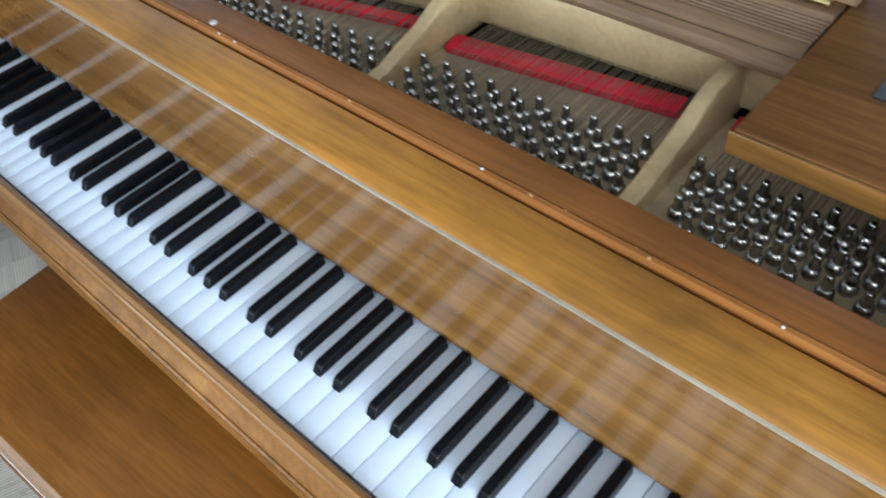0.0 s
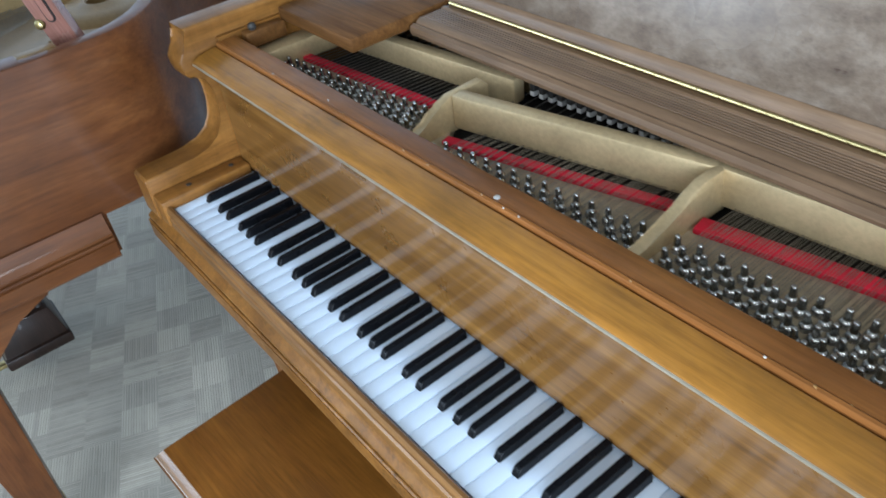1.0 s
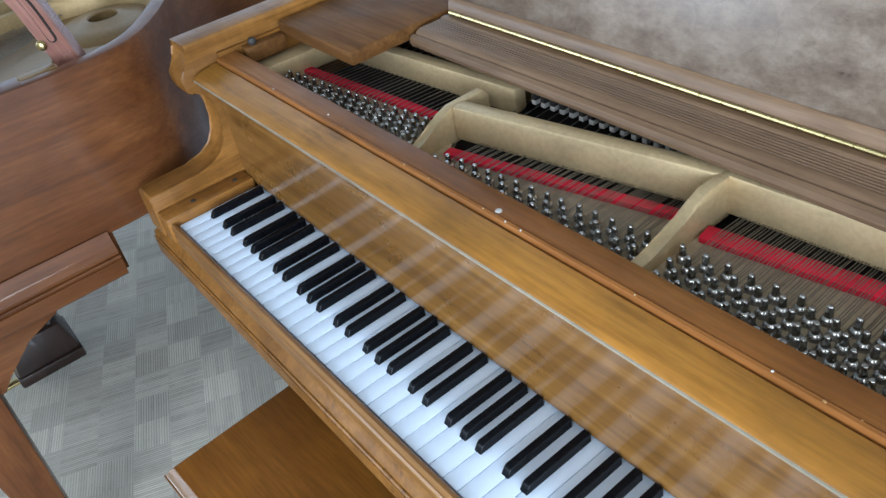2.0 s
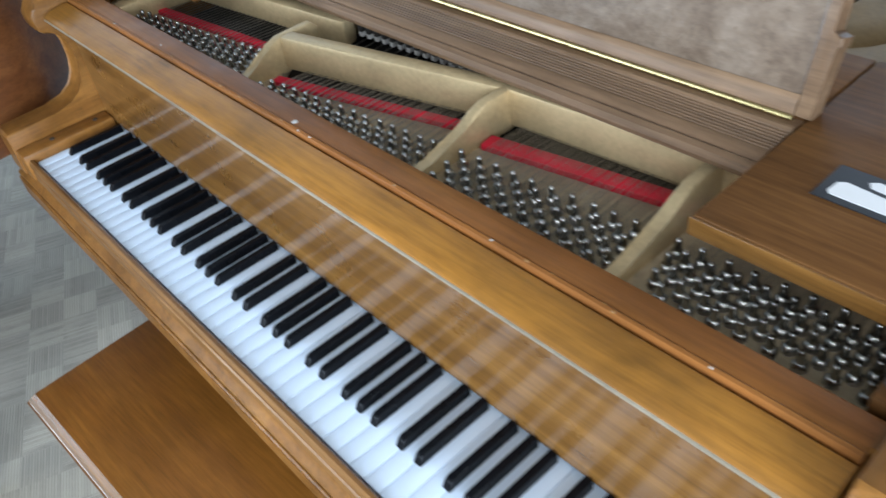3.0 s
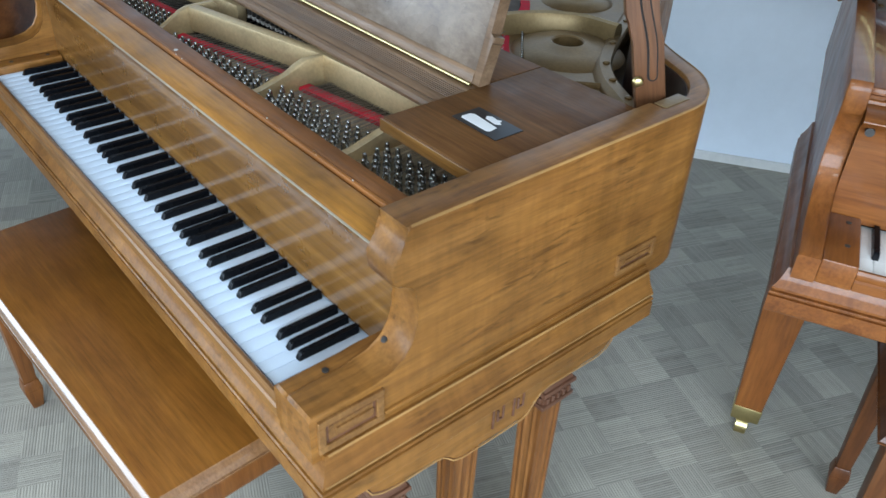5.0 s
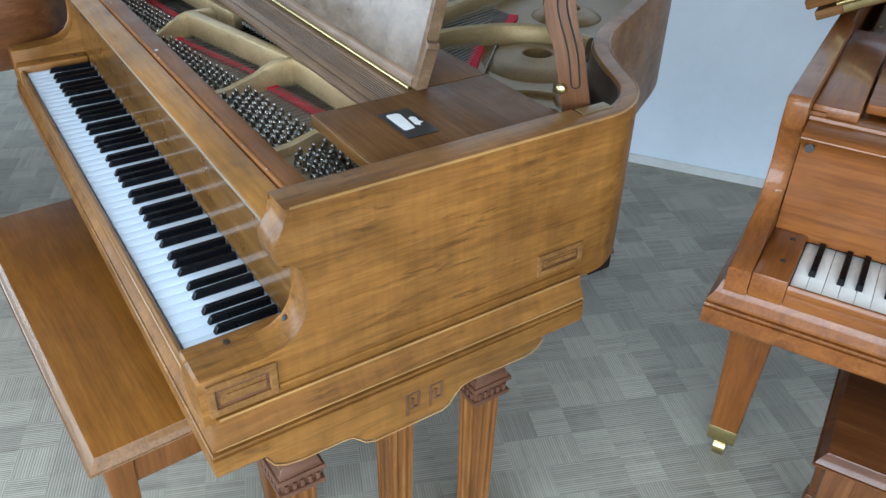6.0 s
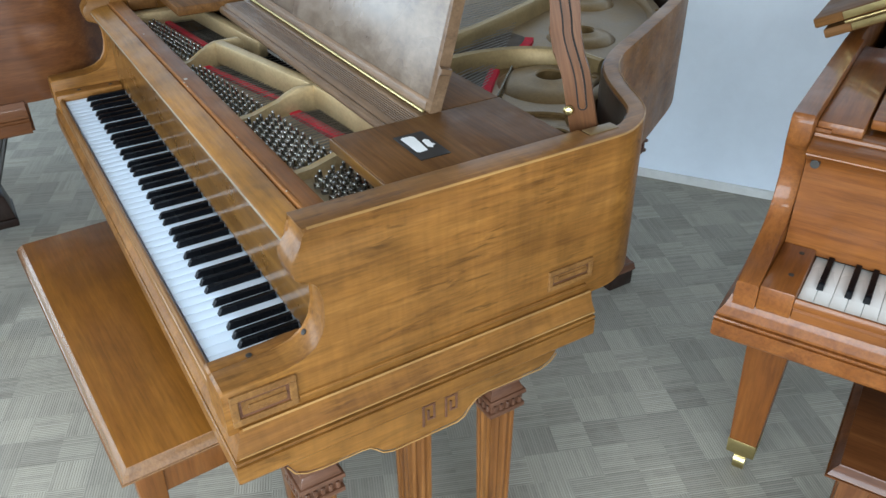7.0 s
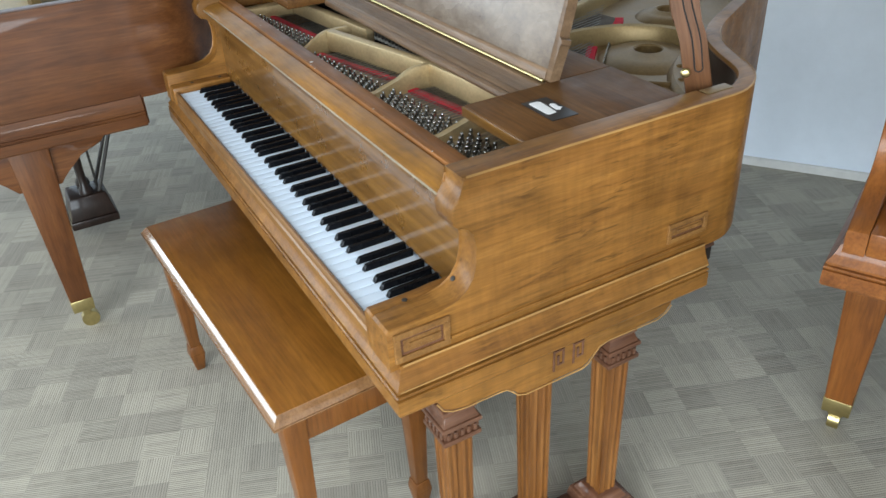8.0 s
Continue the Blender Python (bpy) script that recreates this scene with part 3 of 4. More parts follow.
def interior(piano, rich, rim_line=RIM):
    """Sound board, iron plate, strings and, where they are seen near, pins, felts and dampers."""
    part("soundboard", holed_sheet(plate_outline(0.027, rim_line), [], 0.79, 0.80), soundboard_mat, piano)
    plate = part("iron_plate", holed_sheet(plate_outline(0.080, rim_line), HOLES, 0.876, 0.890), bronze, piano, "bronze-painted cast iron plate with round holes")
    for hx, hy, r in HOLES:
        wide = 1.55 if hx > 0.8 and hy > 0.8 else 1.0
        rows = [(r - 0.001, 0.878), (r - 0.001, 0.9085), (r + 0.002, 0.9115), (r + 0.006, 0.9110)]
        rows += [(r + o * wide, z) for o, z in ((0.012, 0.9065), (0.024, 0.9050), (0.036, 0.9010), (0.046, 0.8945), (0.052, 0.8895), (0.054, 0.886))]
        b = bmesh.new()
        rings = [[b.verts.new((hx + q * math.cos(a), hy + q * math.sin(a), z)) for a in [2 * math.pi * k / 28 for k in range(28)]] for q, z in rows]
        for r1, r2 in zip(rings, rings[1:]):
            for k in range(28):
                b.faces.new((r1[k], r1[(k + 1) % 28], r2[(k + 1) % 28], r2[k]))
        part("plate_hole_rim", b, bronze, plate, "raised lip of a plate hole")
    edge = [p for p in offset_line(rim_line, -0.073) if p.y > 0.60]
    part("plate_flange", sweep(edge, [(0.014, 0.872), (0.014, 0.902), (0.010, 0.906), (-0.010, 0.906), (-0.018, 0.898), (-0.022, 0.888), (-0.022, 0.872)]), bronze, plate)
    bolt_at = [p for p in offset_line(rim_line, -0.071)[4::5] if p.y > 0.62]
    for p in bolt_at:
        part("plate_bolt", lathe([(0.007, 0.905), (0.0065, 0.909), (0.003, 0.911)], p.x, p.y, 8), bronze, plate)
    bars = [((0.80, 0.43), (0.752, 0.60), (0.735, 0.74), (0.765, 0.86), (0.835, 0.935), (0.925, 0.955)), ((0.70, 0.43), (0.60, 0.80), (0.50, 1.05), (0.40, 1.26)), ((0.375, 0.43), (0.25, 0.80), (0.12, 1.10), (0.08, 1.28))]
    for pts in bars:
        line = curve([Vector(p) for p in pts], 6)
        part("plate_bar", sweep(line, [(0.016, 0.885), (0.015, 0.918), (0.009, 0.930), (0.0, 0.933), (-0.009, 0.930), (-0.015, 0.918), (-0.016, 0.885)]), bar_gold, plate, "raised golden bar of the plate")
    for pts in [((1.02, 0.62), (1.06, 0.665), (1.09, 0.70), (1.12, 0.715)), ((1.00, 0.70), (1.02, 0.73), (1.04, 0.75), (1.06, 0.765))]:
        line = curve([Vector(p) for p in pts], 6)
        part("plate_rib", sweep(line, [(0.006, 0.887), (0.004, 0.896), (0.0, 0.899), (-0.004, 0.896), (-0.006, 0.887)]), bronze, plate)
    line = curve([Vector(p) for p in ((0.955, 0.615), (0.905, 0.665), (0.855, 0.71), (0.81, 0.75), (0.775, 0.785))], 5)
    if rich:
        part("string_felt", sweep(line, [(0.011, 0.889), (0.010, 0.899), (-0.010, 0.899), (-0.011, 0.889)]), felt_red, plate, "red felt strip under the strings")
    if rich:
        # thin dark sheets put the pit's shade on the plate
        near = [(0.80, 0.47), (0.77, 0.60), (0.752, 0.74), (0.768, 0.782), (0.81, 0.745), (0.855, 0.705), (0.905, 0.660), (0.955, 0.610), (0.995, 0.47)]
        part("string_well_shade", extrude(near, "z", 0.8902, 0.8925), well_shade_brown, plate, "thin dark sheet painting the shade under the strings")
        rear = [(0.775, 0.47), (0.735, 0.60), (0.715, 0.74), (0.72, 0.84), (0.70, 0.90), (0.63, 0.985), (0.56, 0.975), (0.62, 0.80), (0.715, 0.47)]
        part("string_well_shade", extrude(rear, "z", 0.8902, 0.8925), well_shade_brown, plate, "thin dark sheet painting the shade under the strings")
        line = curve([Vector(p) for p in ((0.715, 0.865), (0.70, 0.905), (0.668, 0.95), (0.64, 0.978))], 5)
        part("string_felt", sweep(line, [(0.011, 0.889), (0.010, 0.899), (-0.010, 0.899), (-0.011, 0.889)]), felt_red, plate, "red felt strip under the strings")
        hitch = part("hitch_pin", lathe([(0.0022, 0.0), (0.0022, 0.013), (0.0012, 0.014)], 0, 0, 7), steel, plate, "small steel hitch pin")
        hitch.matrix_basis = pose(0.975, 0.640, 0.893, 25, 0, 0)
        for k in range(1, 22):
            o = new("hitch_pin", hitch.data)
            o.parent, o.matrix_basis = plate, pose(0.975 - 0.0086 * k, 0.640 + 0.0086 * k, 0.893, 25, 0, 0)
            tagged(o, "small steel hitch pin")
    b = bmesh.new()
    for k in range(34):
        f = k / 33
        x0, y0 = 0.44 + 0.55 * f, 0.46
        x1, y1 = 0.30 + 0.62 * f - 0.06 * f * f, 1.22 - 0.52 * f
        rod((x0, y0, 0.902), (x1, y1, 0.902), 0.0009, 4, b)
    tagged(part("tail_wire_layer", b, wire, plate, "steel strings running to the tail"), kind="stuff")
    part("tail_bridge", sweep(curve([Vector(p) for p in ((1.05, 0.60), (0.84, 0.80), (0.62, 1.08), (0.40, 1.28))], 6), [(0.012, 0.80), (0.012, 0.875), (-0.012, 0.875), (-0.012, 0.80)]), soundboard_mat, piano)
    if not rich:
        part("plate_front", box(-0.032, 1.254, 0.20, 0.46, 0.875, 0.886, 0.002), gold, plate)
        return plate
    # a black block stands for the shade deep in the open action
    part("action_well_shade", box(-0.032, 1.254, 0.198, 0.62, 0.800, 0.845, 0), dark, piano)
    flange = [(-0.030, 0.1985), (1.252, 0.1985)]
    for x0, y0, x1, y1 in reversed(FELT):
        flange += [(x1 + 0.014, y1 + 0.017), (x0 - 0.014, y0 + 0.015)]
    flange = flange[:-1] + [(-0.030, 0.300)]
    part("pin_field", extrude(flange, "z", 0.872, 0.884), gold_dull, plate, "dusty gold front of the plate")
    strut = [(0.206, 0.880), (0.206, 0.894), (0.225, 0.897), (0.255, 0.900), (0.285, 0.906), (0.308, 0.916), (0.325, 0.927), (0.345, 0.934), (0.400, 0.935), (0.410, 0.925), (0.410, 0.880)]
    for x, dy in ((0.372, -0.045), (0.735, 0.0), (1.001, 0.008)):
        line = [(y + dy * min(1.0, max(0.0, (y - 0.206) / 0.12)), z) for y, z in strut]
        part("plate_strut", extrude(line, "x", x - 0.0075, x + 0.0075, 0.003), gold, plate, "curved golden strut of the plate")
    def bar(x0, y0, x1, y1, zt=0.936):
        part("plate_crossbar", slanted(x0, y0, x1, y1, 0.024, 0.886, zt, 0.005), gold, plate, "golden cross bar over the strings")
    bar(-0.02, 0.345, 0.40, 0.392, 0.926)
    bar(0.38, 0.298, 0.735, 0.376)
    bar(0.735, 0.378, 1.0, 0.398)
    bar(1.0, 0.400, 1.25, 0.412)
    part("plate_corner", box(-0.030, 0.012, 0.205, 0.36, 0.884, 0.920, 0.004), gold, plate)
    for x0, y0, x1, y1 in FELT:
        wide = 0.016 if x0 < 0.7 else 0.024
        part("pin_felt", slanted(x0, y0 - 0.5 * wide, x1, y1 - 0.5 * wide, wide, 0.8843, 0.8925, 0.002), felt_red, plate, "bright red felt strip under the strings")
    b = lathe([(0.0062, 0.0), (0.0066, 0.0014), (0.0059, 0.0028), (0.0066, 0.0042), (0.0059, 0.0055), (0.0065, 0.0068), (0.0054, 0.0086), (0.0040, 0.0096), (0.0035, 0.0196), (0.0030, 0.0218), (0.0020, 0.0226)], 0, 0, 8)
    pin = part("tuning_pin", b, steel, plate, "nickel tuning pin with wound wire", 40)
    first, rnd = True, random.Random(9)
    strings = bmesh.new()
    # each field: the line of its rear row, its pitch, rows and the step from row to row
    fields = [((0.020, 0.252), (0.320, 0.291), 0.0205, 4, (0.0103, -0.0125)), ((0.405, 0.2465), (0.712, 0.2815), 0.0222, 6, (0.0125, -0.0113)),
              ((0.756, 0.288), (0.972, 0.306), 0.0246, 7, (0.0138, -0.0113)), ((0.972, 0.306), (1.250, 0.322), 0.0252, 6, (0.0146, -0.0112))]
    spans = [(0.016, 0.345), (0.412, 0.722), (0.754, 0.984), (1.020, 1.244)]
    for (a, c, pitch, rows, step), (lo, hi) in zip(fields, spans):
        tilt = (c[1] - a[1]) / (c[0] - a[0])
        for r in range(rows):
            for k in range(-6, 18):
                x = a[0] + k * pitch + r * step[0]
                y = a[1] + k * pitch * tilt + r * step[1]
                if not lo < x < hi or y < 0.206 or x > c[0] + 0.02 + r * step[0]:
                    continue
                x, y = x + rnd.uniform(-0.0007, 0.0007), y + rnd.uniform(-0.0007, 0.0007)
                m = pose(x, y, 0.884, rnd.uniform(-2, 2) + 3, rnd.uniform(-2, 2), rnd.uniform(0, 90))
                if first:
                    pin.matrix_basis, first = m, False
                else:
                    o = new("tuning_pin", pin.data)
                    o.parent, o.matrix_basis = plate, m
                    tagged(o, "nickel tuning pin with wound wire")
                fy = felt_y(x)
                rod((x + 0.0046, y, 0.8875), (x + 0.005, fy - 0.012, 0.8920), 0.0005, 4, strings)
                rod((x + 0.005, fy - 0.012, 0.8920), (x + 0.005, fy + 0.012, 0.8929), 0.0006, 4, strings)
                rod((x + 0.005, fy + 0.012, 0.8926), (x + 0.005, fy + 0.085, 0.8895), 0.0005, 4, strings)
    tagged(part("wire_layer", strings, wire, plate, "steel strings from the pins"), kind="stuff")
    b = bmesh.new()
    for k in range(70):
        x = -0.01 + k * 0.0178
        if min(abs(x - s) for s in (0.372, 0.735, 1.0)) > 0.014:
            rod((x, felt_y(x) + 0.086, 0.892), (x - 0.02, 0.62, 0.892), 0.0022 if x < 0.36 else 0.0012, 4, b)
    tagged(part("wound_wire_layer", b, wire, plate, "strings under the cross bars"), kind="stuff")
    head = box(-0.004, 0.004, 0, 0.03, 0, 0.014, 0.001)
    damper = part("damper", head, rubber, piano, "dark damper block")
    tip = part("damper_felt", box(-0.004, 0.004, 0.0, 0.028, -0.007, 0.0, 0.001), felt_white, damper)
    n = 0
    for k in range(36):
        x = 0.42 + k * 0.0163
        if abs(x - 0.735) < 0.014:
            continue
        y = 0.405 + max(0.0, (x - 0.40)) * 0.06
        if n == 0:
            damper.matrix_basis = pose(x, y, 0.910)
        else:
            o = again("damper", damper, piano, x, y, 0.910)
            t2 = new("damper_felt", tip.data)
            t2.parent = o
        n += 1
    return plate


def prop_stick(piano, wy, lean=13.5, y=0.632):
    """The lid prop: a waisted stick with a slot, leaning inwards."""
    outline = [(-0.023, -0.03), (0.022, -0.03), (0.023, 0.09), (0.019, 0.115), (0.019, 0.15), (0.024, 0.19), (0.024, 0.62), (-0.019, 0.62), (-0.019, 0.20), (-0.021, 0.180), (-0.027, 0.165), (-0.027, 0.13), (-0.021, 0.115), (-0.020, 0.09)]
    stick = part("prop_stick", extrude(outline, "y", -0.011, 0.011, 0.002), wy, piano, "waisted wooden lid prop with a long slot", 25)
    mid = curve([Vector((x, z)) for x, z in ((0.004, 0.038), (0.006, 0.09), (0.000, 0.15), (0.003, 0.20), (0.003, 0.40), (0.003, 0.60))], 6)
    def slot_shape(r):
        one, two = offset_line(mid, r), offset_line(mid, -r)
        if one[0].x < two[0].x:
            one, two = two, one
        end = [(0.004 + r * math.cos(a), 0.038 - r * math.sin(a)) for a in [math.pi * (k / 8) for k in range(7, 0, -1)]]
        return [tuple(p) for p in one] + [tuple(p) for p in reversed(two)] + end
    # the slot isn't cut: a dark strip on the face paints its shade
    part("slot", extrude(slot_shape(0.0078), "y", -0.0122, -0.0105), dark, stick, "dark strip painting the shade inside the prop slot")
    part("slot_tongue", extrude(slot_shape(0.0052), "y", -0.0150, -0.0118, 0.0015), wy, stick)
    stick.matrix_basis = pose(1.241, y, 0.975, 0, -lean, 50)
    pin = part("prop_pin", lathe([(0.0075, 0.0), (0.0085, 0.003), (0.006, 0.007), (0.002, 0.008)], 0, 0, 14), brass, stick, "pale brass pivot knob")
    pin.matrix_basis = pose(-0.018, -0.012, 0.035, 90)
    part("prop_plate", box(1.270, 1.292, 0.603, 0.660, 0.9835, 0.9850, 0.0006), bronze, piano, "worn metal prop socket on the rim")


def square_leg(piano, x, y, wood_mat, top=0.622, w1=0.105, w0=0.062):
    """A tapered square leg with a brass ferrule and caster."""
    leg = part("leg", taper(x, y, 0.105, top, w0, w1, 0.004), wood_mat, piano, "square tapered wooden leg")
    part("ferrule", taper(x, y, 0.070, 0.112, w0 + 0.001, w0 + 0.004, 0.003), brass, leg, "brass ferrule")
    b = rod((x - 0.013, y + 0.01, 0.026), (x + 0.013, y + 0.01, 0.026), 0.026, 18)
    part("caster", b, brass, leg, "brass caster wheel")
    part("caster_fork", box(x - 0.018, x + 0.018, y - 0.008, y + 0.016, 0.045, 0.072, 0.004), brass, leg)
    return leg


def lyre(piano, wood_mat, x=0.61, y=0.30):
    """Two turned posts on a heavy pedal box, with iron rods up to the key bed."""
    ly = part("pedal_lyre", taper(x, y, 0.075, 0.165, 0.165, 0.130, 0.008), wood_mat, piano, "dark pedal lyre with brass pedals")
    for s in (-1, 1):
        post = [(0.020, 0.160), (0.026, 0.170), (0.024, 0.185), (0.015, 0.20), (0.014, 0.26), (0.018, 0.36), (0.021, 0.45), (0.018, 0.55), (0.024, 0.60), (0.026, 0.622)]
        part("lyre_post", lathe(post, x + s * 0.042, y, 12), wood_mat, ly)
        part("lyre_brace", rod((x + s * 0.045, y + 0.03, 0.13), (x + s * 0.030, y + 0.24, 0.622), 0.007, 8), rubber, ly)
        part("lyre_rod", rod((x + s * 0.012, y + 0.045, 0.12), (x + s * 0.012, y + 0.045, 0.622), 0.004, 8), rubber, ly)
    part("lyre_foot", box(x - 0.092, x + 0.092, y - 0.085, y + 0.085, 0.050, 0.082, 0.006), wood_mat, ly)
    for s in (-1, 0, 1):
        part("pedal", box(x + s * 0.055 - 0.013, x + s * 0.055 + 0.013, y - 0.19, y - 0.05, 0.054, 0.064, 0.003), brass, ly, "brass pedal")


# the worn oak-brown grand in the middle
grand = thing("grand_piano", pose(0, 0, 0), "worn golden-brown baby grand piano with carved Greek key ornaments", "piano", "grand pianos in the showroom")
case(grand, oak_x, oak_y, oak_z)
keyboard(grand, ivory, ebony)
fallboard(grand, oak_fall, oak_ledge, red_strip)
interior(grand, True)
prop_stick(grand, prop_wood)

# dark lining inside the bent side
part("rim_lining", sweep([p for p in RIM if p.y > 0.61], [(-0.0303, 0.80), (-0.0303, 0.975), (-0.0325, 0.9755), (-0.0335, 0.97), (-0.0335, 0.80)]), dark_wood, grand, "dark inner face of the rim")
# worn, lighter edges of the case, with edge highlights put into the colour
worn = wood("worn_edge", (0.30, 0.15, 0.045), (0.41, 0.22, 0.075), (0.50, 0.29, 0.11), axis="y", blotch=0.6, coat=0.3)
side = [Vector((1.315, 0.125))] + [p for p in RIM if p.y < 0.9 and p.x > 0.9]
part("rim_edge", sweep(side, [(0.0003, 0.9812), (0.0004, 0.9822), (-0.0005, 0.9836), (-0.0016, 0.9843), (-0.0020, 0.9838), (-0.0010, 0.9815)]), worn, grand, "rubbed pale edge of the rim with painted highlight")
part("moulding_edge", extrude([(1.3190, 0.7074), (1.3203, 0.7084), (1.3215, 0.7068), (1.3212, 0.7050), (1.3198, 0.7062)], "y", 0.0, 0.611), worn, grand, "rubbed pale edge of the moulding with painted highlight")
part("bead_edge", extrude([(1.3350, 0.6738), (1.3362, 0.6740), (1.3364, 0.6712), (1.3352, 0.6712)], "y", -0.015, 0.611), worn, grand, "rubbed pale edge of the moulding with painted highlight")

# music desk: two side shelves, a ribbed slide and the leaning panel
part("treble_shelf", box(1.052, 1.2545, 0.277, 0.600, 0.946, 0.9685, 0.004), walnut, grand, "dark walnut side shelf")
part("shelf_edge", box(1.0505, 1.2545, 0.2745, 0.2772, 0.9475, 0.9662, 0.001), oak_fall, grand, "golden front edge of the side shelf")
part("bass_shelf", box(-0.0325, 0.184, 0.277, 0.600, 0.946, 0.9685, 0.004), walnut, grand, "dark walnut side shelf")
ribs = [(0.376, 0.944), (0.374, 0.950), (0.376, 0.957), (0.382, 0.960), (0.386, 0.958), (0.390, 0.962), (0.396, 0.9645)]
for k in range(8):
    y = 0.398 + k * 0.005
    ribs += [(y, 0.9648), (y + 0.0008, 0.9632), (y + 0.0026, 0.9632), (y + 0.0034, 0.9648)]
ribs += [(0.440, 0.9665), (0.446, 0.9665), (0.450, 0.9650), (0.4590, 0.9650), (0.4590, 0.944)]
slide = part("desk_slide", extrude(ribs, "x", 0.1950, 1.0500), walnut_grey, grand, "brown music desk slide with ribbed mouldings", 25)
part("rear_board", box(0.1950, 1.0500, 0.4593, 0.600, 0.945, 0.9672, 0.002), walnut, grand, "dark walnut board behind the music desk")
rows = []
for k in range(28):
    rows += [(0.0019, k * 0.0302), (0.0027, k * 0.0302 + 0.0004), (0.0027, k * 0.0302 + 0.0284), (0.0019, k * 0.0302 + 0.0288)]
hinge = part("desk_hinge", lathe(rows, 0, 0, 8), brass, slide, "long worn brass piano hinge", 30)
hinge.matrix_basis = pose(0.196, 0.4535, 0.9678, 0, 90, 0)
panel = part("desk_panel", box(0.190, 1.040, 0.0, 0.014, 0.0, 0.30, 0.003), burl, grand, "leaning music desk panel with a glossy mottled face")
panel.matrix_basis = pose(0, 0.459, 0.968, -16, 0, 0)
part("desk_rail", extrude([(-0.003, 0.0), (-0.004, 0.012), (-0.002, 0.018), (-0.0008, 0.020), (-0.0008, 0.0)], "x", 0.190, 1.040), walnut_grey, panel)
stile = [(1.0402, 0.0), (1.0570, 0.0), (1.0570, 0.066), (1.0620, 0.069), (1.0620, 0.078), (1.0500, 0.080), (1.0500, 0.30), (1.0402, 0.30)]
part("desk_stile", extrude(stile, "y", -0.003, 0.019, 0.002), walnut_grey, panel, "notched edge of the music desk")

rnd = random.Random(21)
for k in range(16):
    x = rnd.uniform(0.1, 1.2)
    part("worn_chip", lathe([(rnd.uniform(0.0008, 0.0022), 0.9482), (0.0007, 0.9498)], x, rnd.uniform(0.1620, 0.1650) if k else 0.172, 6), felt_white if k % 3 == 0 else worn, grand, "small chip in the varnish")
part("paint_spot", lathe([(0.0040, 0.9484), (0.0034, 0.9494), (0.0015, 0.9498)], 0.614, 0.1705, 9), felt_white, grand, "pale paint spot")
for x0, x1 in ((-0.0322, -0.012), (1.236, 1.2538)):
    rail = part("desk_rail", box(x0, x1, 0.205, 0.2755, 0.926, 0.952, 0.003), walnut, grand, "short side rail of the music desk")
    part("rail_knob", lathe([(0.006, 0.952), (0.0075, 0.957), (0.005, 0.962), (0.002, 0.963)], (x0 + x1) / 2, 0.222, 10), rubber, rail, "dark iron knob")
# carving on the treble side
def meander(y0, y1, z0, z1, w, x=1.315, inner=True):
    b = bmesh.new()
    d = 0.0045
    box(x - 0.001, x + d, y0, y1, z1 - w, z1, 0.0008, b, 1)
    box(x - 0.001, x + d, y0, y1, z0, z0 + w, 0.0008, b, 1)
    box(x - 0.001, x + d, y0, y0 + w, z0 + w, z1 - w, 0.0008, b, 1)
    box(x - 0.001, x + d, y1 - w, y1, z0 + w, z1 - w, 0.0008, b, 1)
    g = w * 0.45
    box(x - 0.001, x + d * 0.35, y0 + w + g, y1 - w - g, z0 + w + g, z1 - w - g, 0.0006, b, 1)
    zm = (z0 + z1) / 2
    box(x - 0.001, x + d * 0.9, y0 + w + 3 * g, y1 - w - g, zm - g * 0.9, zm + g * 0.9, 0.0006, b, 1)
    key = part("greek_key", b, oak_x, grand, "raised Greek key ornament")
    # dark brown floor: stain, plus groove shade put into the colour
    part("recess", box(x - 0.001, x + 0.0006, y0 + w * 0.9, y1 - w * 0.9, z0 + w * 0.9, z1 - w * 0.9, 0), carved, key, "recess floor, dark from stain and painted shade")


meander(0.520, 0.611, 0.737, 0.775, 0.0085)
meander(-0.010, 0.084, 0.713, 0.766, 0.0105)
part("side_bead", extrude([(1.3145, 0.7190), (1.3185, 0.7200), (1.3195, 0.7225), (1.3185, 0.7250), (1.3145, 0.7260)], "y", 0.086, 0.600), oak_y, grand)
apron = [(0.050, 0.6222), (0.054, 0.604), (0.064, 0.586), (0.080, 0.577), (0.105, 0.573), (0.170, 0.573), (0.186, 0.571), (0.196, 0.562), (0.208, 0.549), (0.224, 0.543), (0.345, 0.543), (0.358, 0.549), (0.368, 0.563), (0.382, 0.577), (0.402, 0.582), (0.515, 0.580), (0.534, 0.587), (0.546, 0.600), (0.552, 0.6222)]
for x0, x1 in ((1.290, 1.319), (-0.097, -0.068)):
    part("apron", extrude(apron, "x", x0, x1, 0.002), oak_y, grand, "scalloped apron under the key bed")
for y in (0.279, 0.321):
    b = bmesh.new()
    w = 0.0042
    for a0, a1, c0, c1 in ((0, 0.024, 0.040, 0.044), (0, w, 0.0, 0.040), (0.024 - w, 0.024, 0.010, 0.040), (0.009, 0.024 - w, 0.010, 0.0142), (0.009, 0.0132, 0.0142, 0.032)):
        box(1.3185, 1.3217, y + a0, y + a1, 0.564 + c0, 0.564 + c1, 0.0007, b, 1)
    # raised bars; their dark brown stands for shade and dirt in incised lines
    part("fret_square", b, carved, grand, "small fret, dark for the shade and dirt in grooves")


def edge_line(points, w, x0, x1):
    """A thin raised line along an outline on the side of the case."""
    p = [Vector(q) for q in points]
    return extrude([tuple(q) for q in offset_line(p, -w * 0.4)] + [tuple(q) for q in reversed(offset_line(p, -w * 1.4))], "x", x0, x1)


